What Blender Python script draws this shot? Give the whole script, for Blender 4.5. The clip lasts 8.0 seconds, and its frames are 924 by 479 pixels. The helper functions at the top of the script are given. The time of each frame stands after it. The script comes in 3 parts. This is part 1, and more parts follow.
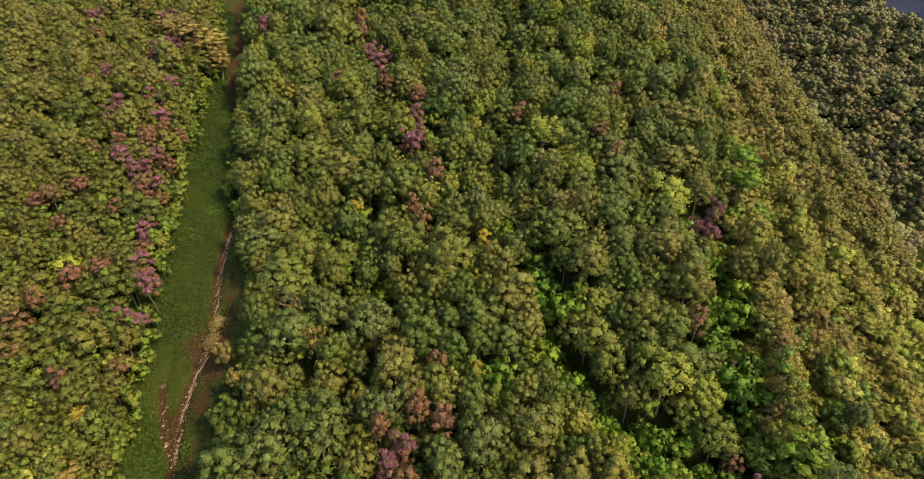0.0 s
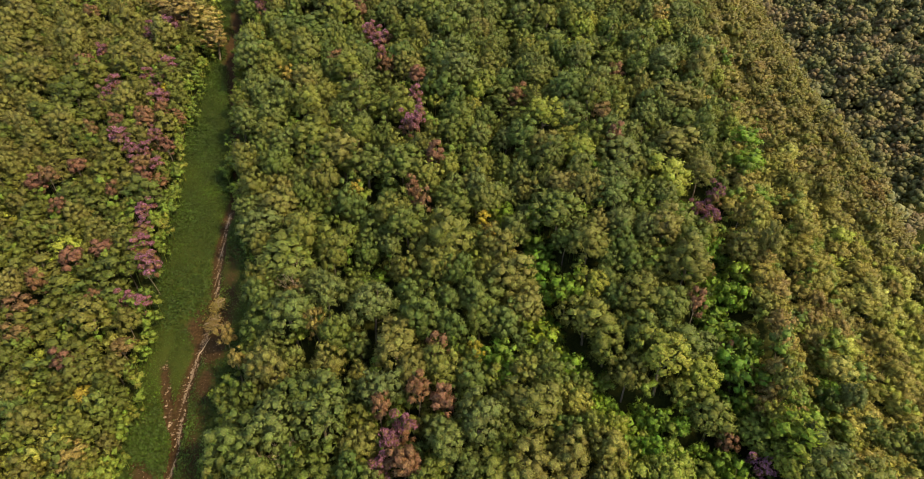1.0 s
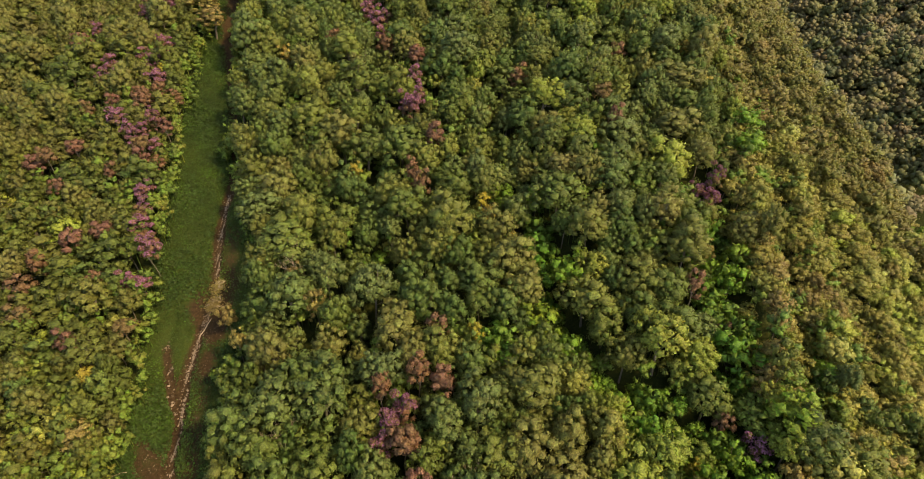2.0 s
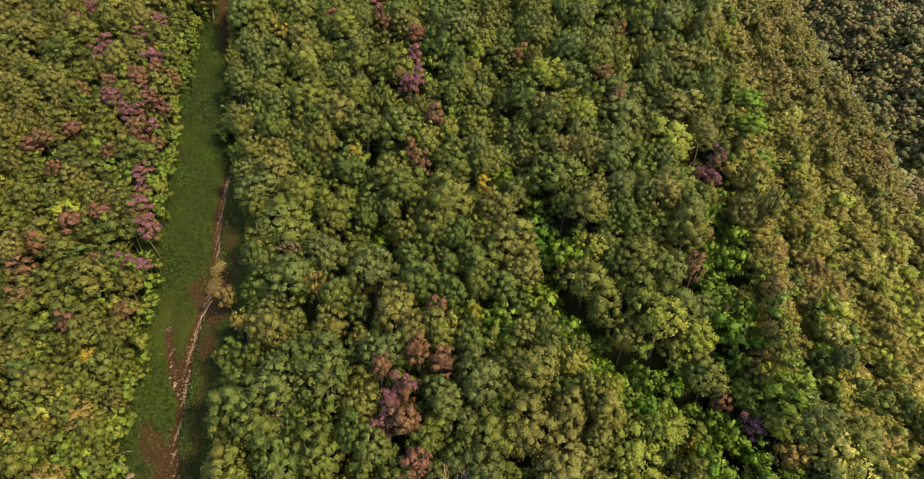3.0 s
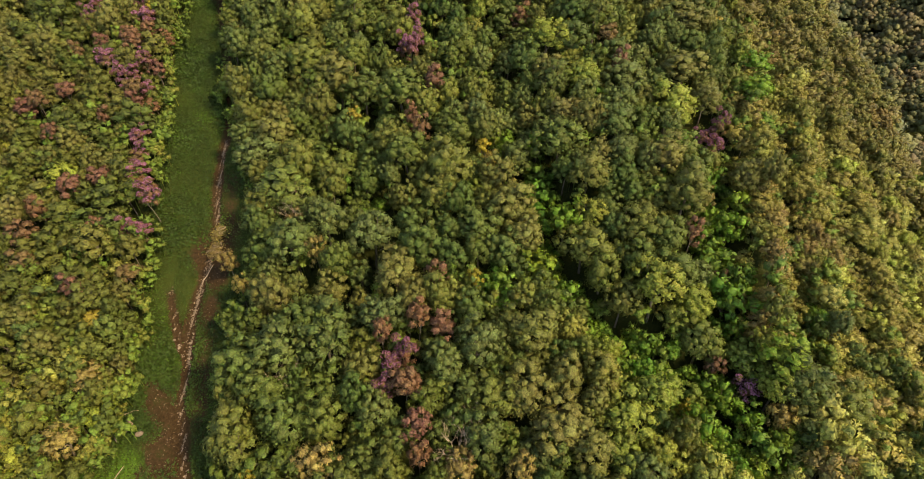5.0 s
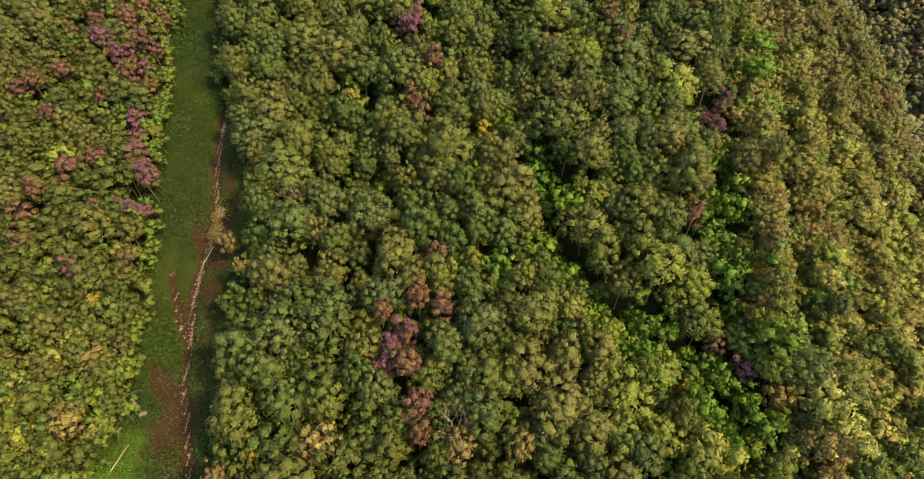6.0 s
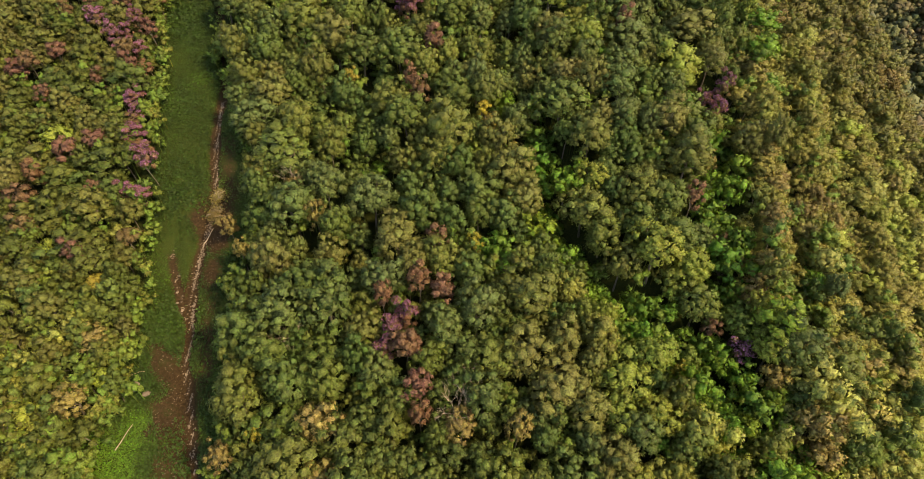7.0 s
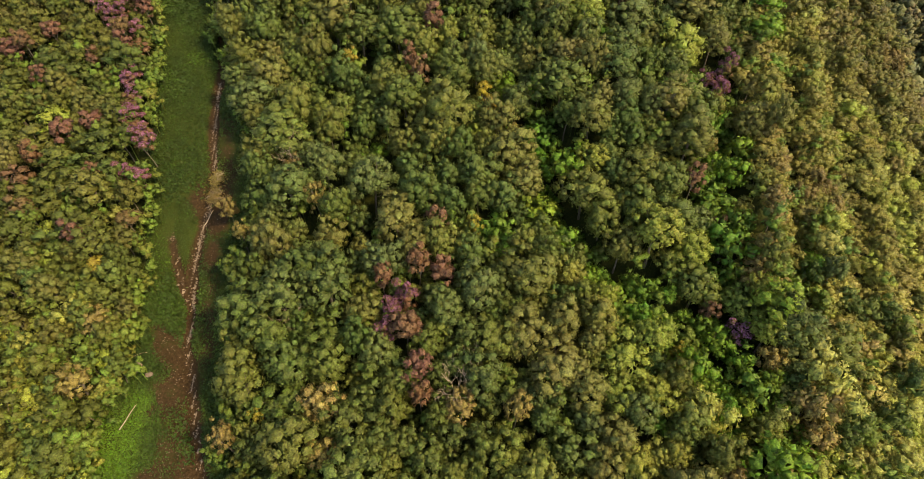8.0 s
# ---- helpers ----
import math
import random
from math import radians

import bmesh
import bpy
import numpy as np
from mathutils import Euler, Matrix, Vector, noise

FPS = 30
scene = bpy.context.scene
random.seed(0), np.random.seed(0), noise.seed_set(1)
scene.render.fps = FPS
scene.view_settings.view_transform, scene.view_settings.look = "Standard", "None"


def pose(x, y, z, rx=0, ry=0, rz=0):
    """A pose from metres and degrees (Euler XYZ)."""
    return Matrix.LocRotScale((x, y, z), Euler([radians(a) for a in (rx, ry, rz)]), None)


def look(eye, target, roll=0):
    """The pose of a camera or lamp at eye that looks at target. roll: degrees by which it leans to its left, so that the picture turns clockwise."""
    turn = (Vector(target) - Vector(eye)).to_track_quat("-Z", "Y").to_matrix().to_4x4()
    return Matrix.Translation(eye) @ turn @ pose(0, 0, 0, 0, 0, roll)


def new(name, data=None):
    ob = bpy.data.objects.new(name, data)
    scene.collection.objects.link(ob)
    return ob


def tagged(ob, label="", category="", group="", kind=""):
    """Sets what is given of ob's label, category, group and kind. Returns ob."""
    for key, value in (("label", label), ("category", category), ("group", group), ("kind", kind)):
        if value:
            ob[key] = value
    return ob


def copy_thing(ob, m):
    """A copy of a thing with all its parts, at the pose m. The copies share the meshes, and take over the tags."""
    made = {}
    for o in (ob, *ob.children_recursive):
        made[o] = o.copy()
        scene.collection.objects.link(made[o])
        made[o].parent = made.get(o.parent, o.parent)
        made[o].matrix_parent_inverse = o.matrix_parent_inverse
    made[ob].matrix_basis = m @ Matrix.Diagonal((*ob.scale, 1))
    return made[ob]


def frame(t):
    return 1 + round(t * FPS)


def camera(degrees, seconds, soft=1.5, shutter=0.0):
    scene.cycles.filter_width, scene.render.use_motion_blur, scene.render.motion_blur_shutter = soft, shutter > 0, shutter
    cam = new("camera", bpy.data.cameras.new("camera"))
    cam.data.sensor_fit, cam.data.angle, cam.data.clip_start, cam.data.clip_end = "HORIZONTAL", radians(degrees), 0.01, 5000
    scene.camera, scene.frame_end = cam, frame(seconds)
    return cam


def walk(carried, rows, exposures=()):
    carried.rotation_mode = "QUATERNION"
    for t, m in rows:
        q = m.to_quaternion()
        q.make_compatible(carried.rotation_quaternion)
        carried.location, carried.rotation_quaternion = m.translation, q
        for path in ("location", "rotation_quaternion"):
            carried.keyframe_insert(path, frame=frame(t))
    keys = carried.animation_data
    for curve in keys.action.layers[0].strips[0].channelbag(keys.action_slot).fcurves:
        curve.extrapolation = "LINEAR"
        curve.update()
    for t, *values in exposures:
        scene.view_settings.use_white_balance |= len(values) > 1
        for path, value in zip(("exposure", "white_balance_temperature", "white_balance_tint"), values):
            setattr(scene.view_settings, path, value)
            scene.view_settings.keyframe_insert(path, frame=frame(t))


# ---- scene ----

# ---------- camera: a hovering drone that slowly tilts down ----------
cam = camera(82.8, 8.0, soft=.75)
TILT = [(0, -.04, -30.2, .22), (.5, -.06, -31.17, .21), (1, -.065, -32.17, .2), (1.5, -.06, -33.16, .17), (3, -.045, -36.08, .08),
        (3.5, -.02, -37.03, .04), (4, 0, -38.0, 0), (4.5, .02, -38.96, -.01), (6, .035, -41.92, -.015), (6.5, .02, -42.9, -.018),
        (7, .015, -43.9, -.02), (7.5, .02, -44.87, -.03), (8, .022, -45.84, -.04)]
EYE = (0, 0, 74)
walk(cam, [(t, pose(*EYE, 90 + pitch, roll, yaw)) for t, yaw, pitch, roll in TILT],
     exposures=((0, 1.97, 8850, 11), (8, 1.99, 8600, 11)))

# ---------- hazy daylight: soft warm sun low from the right, pale sky ----------
SUN_TO = Vector((.63, -.31, .71)).normalized()
world = bpy.data.worlds.new("sky")
scene.world = world
world.use_nodes = True
wn, wl = world.node_tree.nodes, world.node_tree.links
sky = wn.new("ShaderNodeTexSky")
sky.sky_type, sky.sun_disc = "NISHITA", False
sky.sun_elevation, sky.sun_rotation = math.asin(SUN_TO.z), math.atan2(SUN_TO.x, SUN_TO.y)
sky.altitude, sky.air_density, sky.dust_density = 1200, 1.0, 3.0
wl.new(sky.outputs[0], wn["Background"].inputs[0])
wn["Background"].inputs[1].default_value = .15
sun = new("sun", bpy.data.lights.new("sun", "SUN"))
sun.data.energy, sun.data.angle, sun.data.color = 2.1, radians(8), (1, .85, .60)
sun.matrix_world = look(SUN_TO * 300, (0, 0, 0))


# ---------- materials ----------
def blank(name):
    m = bpy.data.materials.new(name)
    m.use_nodes = True
    n, l = m.node_tree.nodes, m.node_tree.links
    return m, n, l, n["Principled BSDF"]


def ramp(n, stops):
    r = n.new("ShaderNodeValToRGB")
    e = r.color_ramp.elements
    while len(e) < len(stops):
        e.new(.5)
    for k, (p, c) in enumerate(stops):
        e[k].position, e[k].color = p, (*c, 1)
    return r


def noise_tex(n, l, scale, detail=3, rough=.55, coord="Object"):
    tc = n.new("ShaderNodeTexCoord")
    t = n.new("ShaderNodeTexNoise")
    t.inputs["Scale"].default_value, t.inputs["Detail"].default_value, t.inputs["Roughness"].default_value = scale, detail, rough
    l.new(tc.outputs[coord], t.inputs["Vector"])
    return t


def maths(n, l, op, a, b):
    m = n.new("ShaderNodeMath")
    m.operation = op
    for k, v in enumerate((a, b)):
        if isinstance(v, (int, float)):
            m.inputs[k].default_value = v
        else:
            l.new(v, m.inputs[k])
    return m.outputs[0]


def mixed(n, l, kind, fac, a, b):
    m = n.new("ShaderNodeMix")
    m.data_type, m.blend_type = "RGBA", kind
    for k, v in ((0, fac), (6, a), (7, b)):
        if isinstance(v, (int, float)):
            m.inputs[k].default_value = v
        elif isinstance(v, tuple):
            m.inputs[k].default_value = (*v, 1)
        else:
            l.new(v, m.inputs[k])
    return m.outputs[2]


def foliage(name, colours, tone=None, through_light=.22, tips=None):
    """Leaves: one tint a plant, a second one leaf by leaf and a third in patches of the crown."""
    m, n, l, b = blank(name)
    if tone:
        at = n.new("ShaderNodeAttribute")
        at.attribute_name = tone
        pick = at.outputs["Fac"]
    else:
        pick = n.new("ShaderNodeObjectInfo").outputs["Random"]
    r = ramp(n, [(k / max(1, len(colours) - 1), c) for k, c in enumerate(colours)])
    l.new(pick, r.inputs[0])
    geo = n.new("ShaderNodeNewGeometry")
    leaf = n.new("ShaderNodeMapRange")
    leaf.inputs[3].default_value, leaf.inputs[4].default_value = .82, 1.2
    l.new(geo.outputs["Random Per Island"], leaf.inputs[0])
    patch = noise_tex(n, l, .55, 3)
    pr = n.new("ShaderNodeMapRange")
    pr.inputs[1].default_value, pr.inputs[2].default_value, pr.inputs[3].default_value, pr.inputs[4].default_value = .3, .7, .78, 1.24
    l.new(patch.outputs[0], pr.inputs[0])
    grain = noise_tex(n, l, 6.5, 3, .65)
    gr = n.new("ShaderNodeMapRange")
    gr.inputs[1].default_value, gr.inputs[2].default_value, gr.inputs[3].default_value, gr.inputs[4].default_value = .34, .66, .42, 1.52
    l.new(grain.outputs[0], gr.inputs[0])
    v = maths(n, l, "MULTIPLY", maths(n, l, "MULTIPLY", leaf.outputs[0], pr.outputs[0]), gr.outputs[0])
    bump = n.new("ShaderNodeBump")
    bump.inputs["Strength"].default_value, bump.inputs["Distance"].default_value = .5, .25
    l.new(grain.outputs[0], bump.inputs["Height"])
    l.new(bump.outputs[0], b.inputs["Normal"])
    hs = n.new("ShaderNodeHueSaturation")
    hue = n.new("ShaderNodeMapRange")
    hue.inputs[3].default_value, hue.inputs[4].default_value = .478, .515
    l.new(geo.outputs["Random Per Island"], hue.inputs[0])
    l.new(hue.outputs[0], hs.inputs["Hue"])
    l.new(v, hs.inputs["Value"])
    l.new(r.outputs[0], hs.inputs["Color"])
    col = hs.outputs[0]
    if tips:
        big = noise_tex(n, l, .9, 2)
        tr = n.new("ShaderNodeMapRange")
        tr.inputs[1].default_value, tr.inputs[2].default_value = .5, .68
        l.new(big.outputs[0], tr.inputs[0])
        col = mixed(n, l, "MIX", tr.outputs[0], col, tips)
    l.new(col, b.inputs["Base Color"])
    b.inputs["Roughness"].default_value = .62
    b.inputs["Specular IOR Level"].default_value = .22
    if through_light:
        tl = n.new("ShaderNodeBsdfTranslucent")
        l.new(col, tl.inputs[0])
        ms = n.new("ShaderNodeMixShader")
        ms.inputs[0].default_value = through_light
        l.new(b.outputs[0], ms.inputs[1])
        l.new(tl.outputs[0], ms.inputs[2])
        l.new(ms.outputs[0], n["Material Output"].inputs[0])
    return m


def bark_material(name, a, c):
    m, n, l, b = blank(name)
    t = noise_tex(n, l, 6, 5)
    r = ramp(n, [(.3, a), (.7, c)])
    l.new(t.outputs[0], r.inputs[0])
    l.new(r.outputs[0], b.inputs["Base Color"])
    b.inputs["Roughness"].default_value = .9
    bump = n.new("ShaderNodeBump")
    bump.inputs["Strength"].default_value = .5
    l.new(t.outputs[0], bump.inputs["Height"])
    l.new(bump.outputs[0], b.inputs["Normal"])
    return m


GREEN = foliage("green_leaves", [(0.041, 0.072, 0.013), (0.063, 0.088, 0.016), (0.050, 0.083, 0.018), (0.083, 0.105, 0.018), (0.072, 0.081, 0.016), (0.101, 0.120, 0.022)])
GREY_GREEN = foliage("grey_green_leaves", [(0.055, 0.085, 0.020), (0.076, 0.101, 0.024), (0.062, 0.088, 0.025), (0.089, 0.106, 0.021)])
BUSHY = foliage("yellow_green_leaves", [(0.059, 0.077, 0.013), (0.077, 0.088, 0.015), (0.049, 0.069, 0.012), (0.089, 0.094, 0.018), (0.074, 0.072, 0.018)])
LIGHT = foliage("light_green_leaves", [(0.099, 0.138, 0.020), (0.131, 0.158, 0.023), (0.083, 0.124, 0.019), (0.151, 0.167, 0.026), (0.126, 0.129, 0.026)])
OLIVE = foliage("olive_brown_leaves", [(0.082, 0.089, 0.020), (0.099, 0.100, 0.023), (0.091, 0.099, 0.022), (0.107, 0.104, 0.028)])
DRY_LEAF = foliage("straw_brown_leaves", [(0.150, 0.122, 0.032), (0.175, 0.140, 0.043), (0.130, 0.098, 0.031), (0.190, 0.160, 0.045)])
# Pale leaf colours, raised further to carry the sunlight on the lower right slope.
SUNNY = foliage("pale_leaves_with_sunlight", [(0.151, 0.199, 0.027), (0.185, 0.212, 0.036), (0.173, 0.182, 0.043), (0.211, 0.231, 0.047)])
STRAW = foliage("straw_leaves_with_sunlight", [(0.221, 0.211, 0.045), (0.254, 0.240, 0.055), (0.202, 0.176, 0.050), (0.226, 0.235, 0.042)])
RUST = foliage("rusty_leaves", [(0.117, 0.063, 0.028), (0.135, 0.074, 0.039), (0.117, 0.057, 0.037), (0.106, 0.077, 0.026)])
PURPLE = foliage("purple_blossom", [(0.164, 0.064, 0.111), (0.205, 0.085, 0.139), (0.139, 0.055, 0.082)], through_light=.3)
YELLOW = foliage("yellow_leaves", [(.22, .18, .02), (.17, .155, .018), (.24, .185, .04)])
LUSH = foliage("lush_leaves", [(0.067, 0.124, 0.016), (0.060, 0.144, 0.014), (0.090, 0.167, 0.016), (0.071, 0.136, 0.016), (0.121, 0.178, 0.018)], through_light=.3)
SCRUB = foliage("scrub_leaves", [(0.096, 0.110, 0.022), (0.145, 0.142, 0.027), (0.154, 0.137, 0.030), (0.121, 0.139, 0.022), (0.128, 0.114, 0.028), (0.172, 0.159, 0.029)])
SCRUB_SOFT = foliage("slope_leaves", [(0.069, 0.078, 0.017), (0.103, 0.100, 0.021), (0.110, 0.097, 0.025), (0.086, 0.098, 0.017), (0.090, 0.081, 0.022), (0.122, 0.112, 0.025)], tone="tone")
# A dark green of its own, also standing in for shade in the wood.
DARK = foliage("dark_leaves_with_shade", [(0.043, 0.071, 0.010), (0.063, 0.083, 0.014), (0.053, 0.077, 0.017), (0.076, 0.088, 0.014)])
UNDER = foliage("undergrowth_leaves", [(0.060, 0.099, 0.016), (0.086, 0.123, 0.018), (0.075, 0.129, 0.017), (0.116, 0.123, 0.022)], tone="tone")
FAR_LEAVES = foliage("far_leaves", [(0.046, 0.056, 0.020), (0.070, 0.070, 0.021), (0.085, 0.066, 0.028), (0.059, 0.070, 0.020), (0.081, 0.079, 0.023)], tone="tone", through_light=0)
GRASS = foliage("herb_leaves", [(0.018, 0.039, 0.005), (0.027, 0.052, 0.006), (0.063, 0.138, 0.010)], tone="tone", through_light=.25)
BARK = bark_material("grey_bark", (.05, .04, .028), (.12, .10, .075))
DRY = bark_material("dry_wood", (.15, .11, .07), (.30, .24, .17))


def stone_material():
    m, n, l, b = blank("pale_stone")
    t = noise_tex(n, l, 9, 6)
    r = ramp(n, [(.25, (.10, .066, .042)), (.5, (.18, .132, .088)), (.75, (.29, .225, .16))])
    l.new(t.outputs[0], r.inputs[0])
    inf = n.new("ShaderNodeObjectInfo")
    hs = n.new("ShaderNodeHueSaturation")
    v = n.new("ShaderNodeMapRange")
    v.inputs[3].default_value, v.inputs[4].default_value = .5, 1.0
    l.new(inf.outputs["Random"], v.inputs[0])
    l.new(v.outputs[0], hs.inputs["Value"])
    l.new(r.outputs[0], hs.inputs["Color"])
    l.new(hs.outputs[0], b.inputs["Base Color"])
    b.inputs["Roughness"].default_value = .85
    bump = n.new("ShaderNodeBump")
    bump.inputs["Strength"].default_value = .6
    l.new(t.outputs[0], bump.inputs["Height"])
    l.new(bump.outputs[0], b.inputs["Normal"])
    return m


STONE = stone_material()


def ground_material():
    """Leaf litter and moss under the wood; red-brown earth where the strip is bare (attribute soil)."""
    m, n, l, b = blank("forest_ground")
    fine, broad = noise_tex(n, l, 3.2, 9, .72), noise_tex(n, l, .35, 4)
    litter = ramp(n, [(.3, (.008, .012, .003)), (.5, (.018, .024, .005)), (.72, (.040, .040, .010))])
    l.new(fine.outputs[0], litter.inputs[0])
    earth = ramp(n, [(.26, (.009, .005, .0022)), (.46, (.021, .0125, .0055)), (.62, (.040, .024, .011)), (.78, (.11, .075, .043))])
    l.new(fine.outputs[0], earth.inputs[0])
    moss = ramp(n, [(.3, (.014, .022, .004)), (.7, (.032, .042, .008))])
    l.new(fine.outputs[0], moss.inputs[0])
    at = n.new("ShaderNodeAttribute")
    at.attribute_name = "soil"
    at2 = n.new("ShaderNodeAttribute")
    at2.attribute_name = "strip"
    br = n.new("ShaderNodeMapRange")
    br.inputs[3].default_value, br.inputs[4].default_value = -.45, .45
    l.new(broad.outputs[0], br.inputs[0])
    fr = n.new("ShaderNodeMapRange")
    fr.inputs[3].default_value, fr.inputs[4].default_value = -.5, .5
    l.new(fine.outputs[0], fr.inputs[0])
    s = maths(n, l, "ADD", maths(n, l, "ADD", at.outputs["Fac"], br.outputs[0]), fr.outputs[0])
    sm = n.new("ShaderNodeMapRange")
    sm.inputs[1].default_value, sm.inputs[2].default_value = .35, .65
    l.new(s, sm.inputs[0])
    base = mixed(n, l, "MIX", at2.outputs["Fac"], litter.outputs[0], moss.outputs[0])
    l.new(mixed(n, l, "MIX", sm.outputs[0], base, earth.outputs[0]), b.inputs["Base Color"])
    b.inputs["Roughness"].default_value = .95
    b.inputs["Specular IOR Level"].default_value = .08
    bump = n.new("ShaderNodeBump")
    bump.inputs["Strength"].default_value, bump.inputs["Distance"].default_value = .8, .25
    l.new(fine.outputs[0], bump.inputs["Height"])
    l.new(bump.outputs[0], b.inputs["Normal"])
    return m


GROUND = ground_material()

# ---------- the lie of the land ----------
# plan lines as (y, x): edges of the cleared strip, the washed-out cut in it, and the wooded gullies
STRIP_L = [(18, -43.2), (23, -42.8), (30, -42.4), (33, -41.2), (40, -41.5), (48, -42.5), (52, -43.6), (56.5, -44.7), (61, -45.9), (66, -46.8), (76, -48.3), (88, -50.2), (96, -51.8), (112, -54.2), (122, -55), (142, -60)]
STRIP_R = [(18, -27.2), (26, -28.4), (32, -30), (36, -30), (43, -30.3), (47, -31.8), (51, -30.6), (59, -30), (63, -31.2), (68, -33.4), (73.5, -35.8), (79, -38.2), (85, -41.6), (92, -42.6), (104, -45.4), (124, -48.6), (142, -54)]
CUT = [(18, -30), (23, -31), (27, -32.5), (30, -33.5), (33, -34.4), (36, -35.4), (38.5, -36.3), (41, -36.5), (45, -36.9), (48, -37.5), (50, -37.6), (53, -37.5),
       (57, -37.2), (61.5, -37), (66, -38.2), (71.5, -39), (76, -39.4), (80, -39.3), (86, -40.8), (91.5, -42.2), (99.5, -44.8), (110, -48), (121.5, -50.9), (135, -53.6), (150, -58)]
SIDE_CUT = [(42, -36.7), (44, -37.6), (45.4, -38.4), (47.8, -39.4), (50, -40.4), (52.4, -41.4)]
BARE_L = [(16, -37.4), (23, -37.7), (28.5, -38.1), (31, -38.5), (34, -40.3), (37, -40.8), (39.6, -40.4), (42, -39.4), (44, -37.6)]
GULLY_MID = [(22, 43), (25.5, 40), (29, 37.5), (31, 33), (35.5, 30.7), (40.5, 25.8), (45, 21), (49.4, 16.4), (53.5, 13.6), (59.4, 11.5), (66, 10.1), (75, 9.9), (82, 8), (94, 7.1), (108, 9), (129, 11.5)]
GULLY_RIGHT = [(33, 33), (39.5, 33.9), (44, 33.8), (52, 35.6), (61, 37.9), (71, 37.8), (77, 36.7), (89, 31.9), (110, 31)]
GULLY_LEFT = [(46, -15), (53.5, -15), (57, -11.5), (63, -13.9), (70, -16.6), (80, -13), (89, -15), (104, -14.3), (122, -15)]


def along(line, y):
    return np.interp(y, [p[0] for p in line], [p[1] for p in line])


def smooth(v, a, c):
    v = np.clip((v - a) / (c - a), 0, 1)
    return v * v * (3 - 2 * v)


def wave(x, y, s, k):
    """A gentle swell, in -1..1."""
    return (np.sin(x / s + 1.7 * k) * np.cos(y / (s * 1.13) + 2.3 * k) + .6 * np.sin((x * .6 + y * .8) / (s * .57) + k)) / 1.6


def groove(x, y, line, width, deep):
    ys = [p[0] for p in line]
    fade = smooth(y, ys[0] - 6, ys[0] + 2) * (1 - smooth(y, ys[-1] - 4, ys[-1] + 10))
    return deep * fade * np.exp(-((x - along(line, y)) / width) ** 2)


def height(x, y):
    x, y = np.asarray(x, float), np.asarray(y, float)
    up = np.where(y < 230, y, 230 + 120 * np.tanh((y - 230) / 120))
    side = np.maximum(0, x - 28)
    main = .39 * up + 1 - np.where(side < 105, .0066 * side ** 2, .0066 * 105 ** 2 + 1.386 * (side - 105))
    spur = -9 + .379 * (x - 226) + .221 * (y - 275) - .035 * np.maximum(0, x - 256) ** 2
    spur = np.maximum(spur, -240)
    main = main + .5 * wave(x, y, 9, 1) + .9 * wave(x, y, 23, 2) * smooth(x, -30, 0)
    # humps and a notch along the crest of the steep side
    for hx, hy, wx, wy, up_by in ((92, 112, 15, 13, 4.6), (89, 95, 10, 5, -1.6), (96, 82, 15, 8, 4.2)):
        main = main + up_by * np.exp(-((x - hx) / wx) ** 2 - ((y - hy) / wy) ** 2)
    # ribs and hollows that run down the steep side
    across = x - .22 * y
    main = main + 1.5 * smooth(across, 27, 31) * smooth(y, 32, 48) * np.cos((across - 30.5) * .628) * (1 - smooth(x, 80, 105))
    main = main + 1.6 * np.exp(-((across - 30.5) / 3) ** 2) * smooth(y, 34, 42) * (1 - smooth(y, 90, 110))
    main = main - np.maximum(groove(x, y, GULLY_MID, 3.6, 4.0), groove(x, y, GULLY_RIGHT, 3.6, 3.6)) - groove(x, y, GULLY_LEFT, 3.5, 2.4)
    main = main - groove(x, y, CUT, .8, .7) - groove(x, y, SIDE_CUT, .6, .5) - groove(x, y, CUT, 4.5, .7)
    spur = spur + 3.5 * wave(x, y, 17, 3) + 1.5 * wave(x, y, 7, 4)
    z = np.maximum(main, spur)
    r = np.hypot(x, y)
    return z + (-260 - z) * smooth(r, 620, 1500)


def in_strip(x, y, margin=0.0):
    return (x > along(STRIP_L, y) - margin) & (x < along(STRIP_R, y) + margin) & (y < 150)


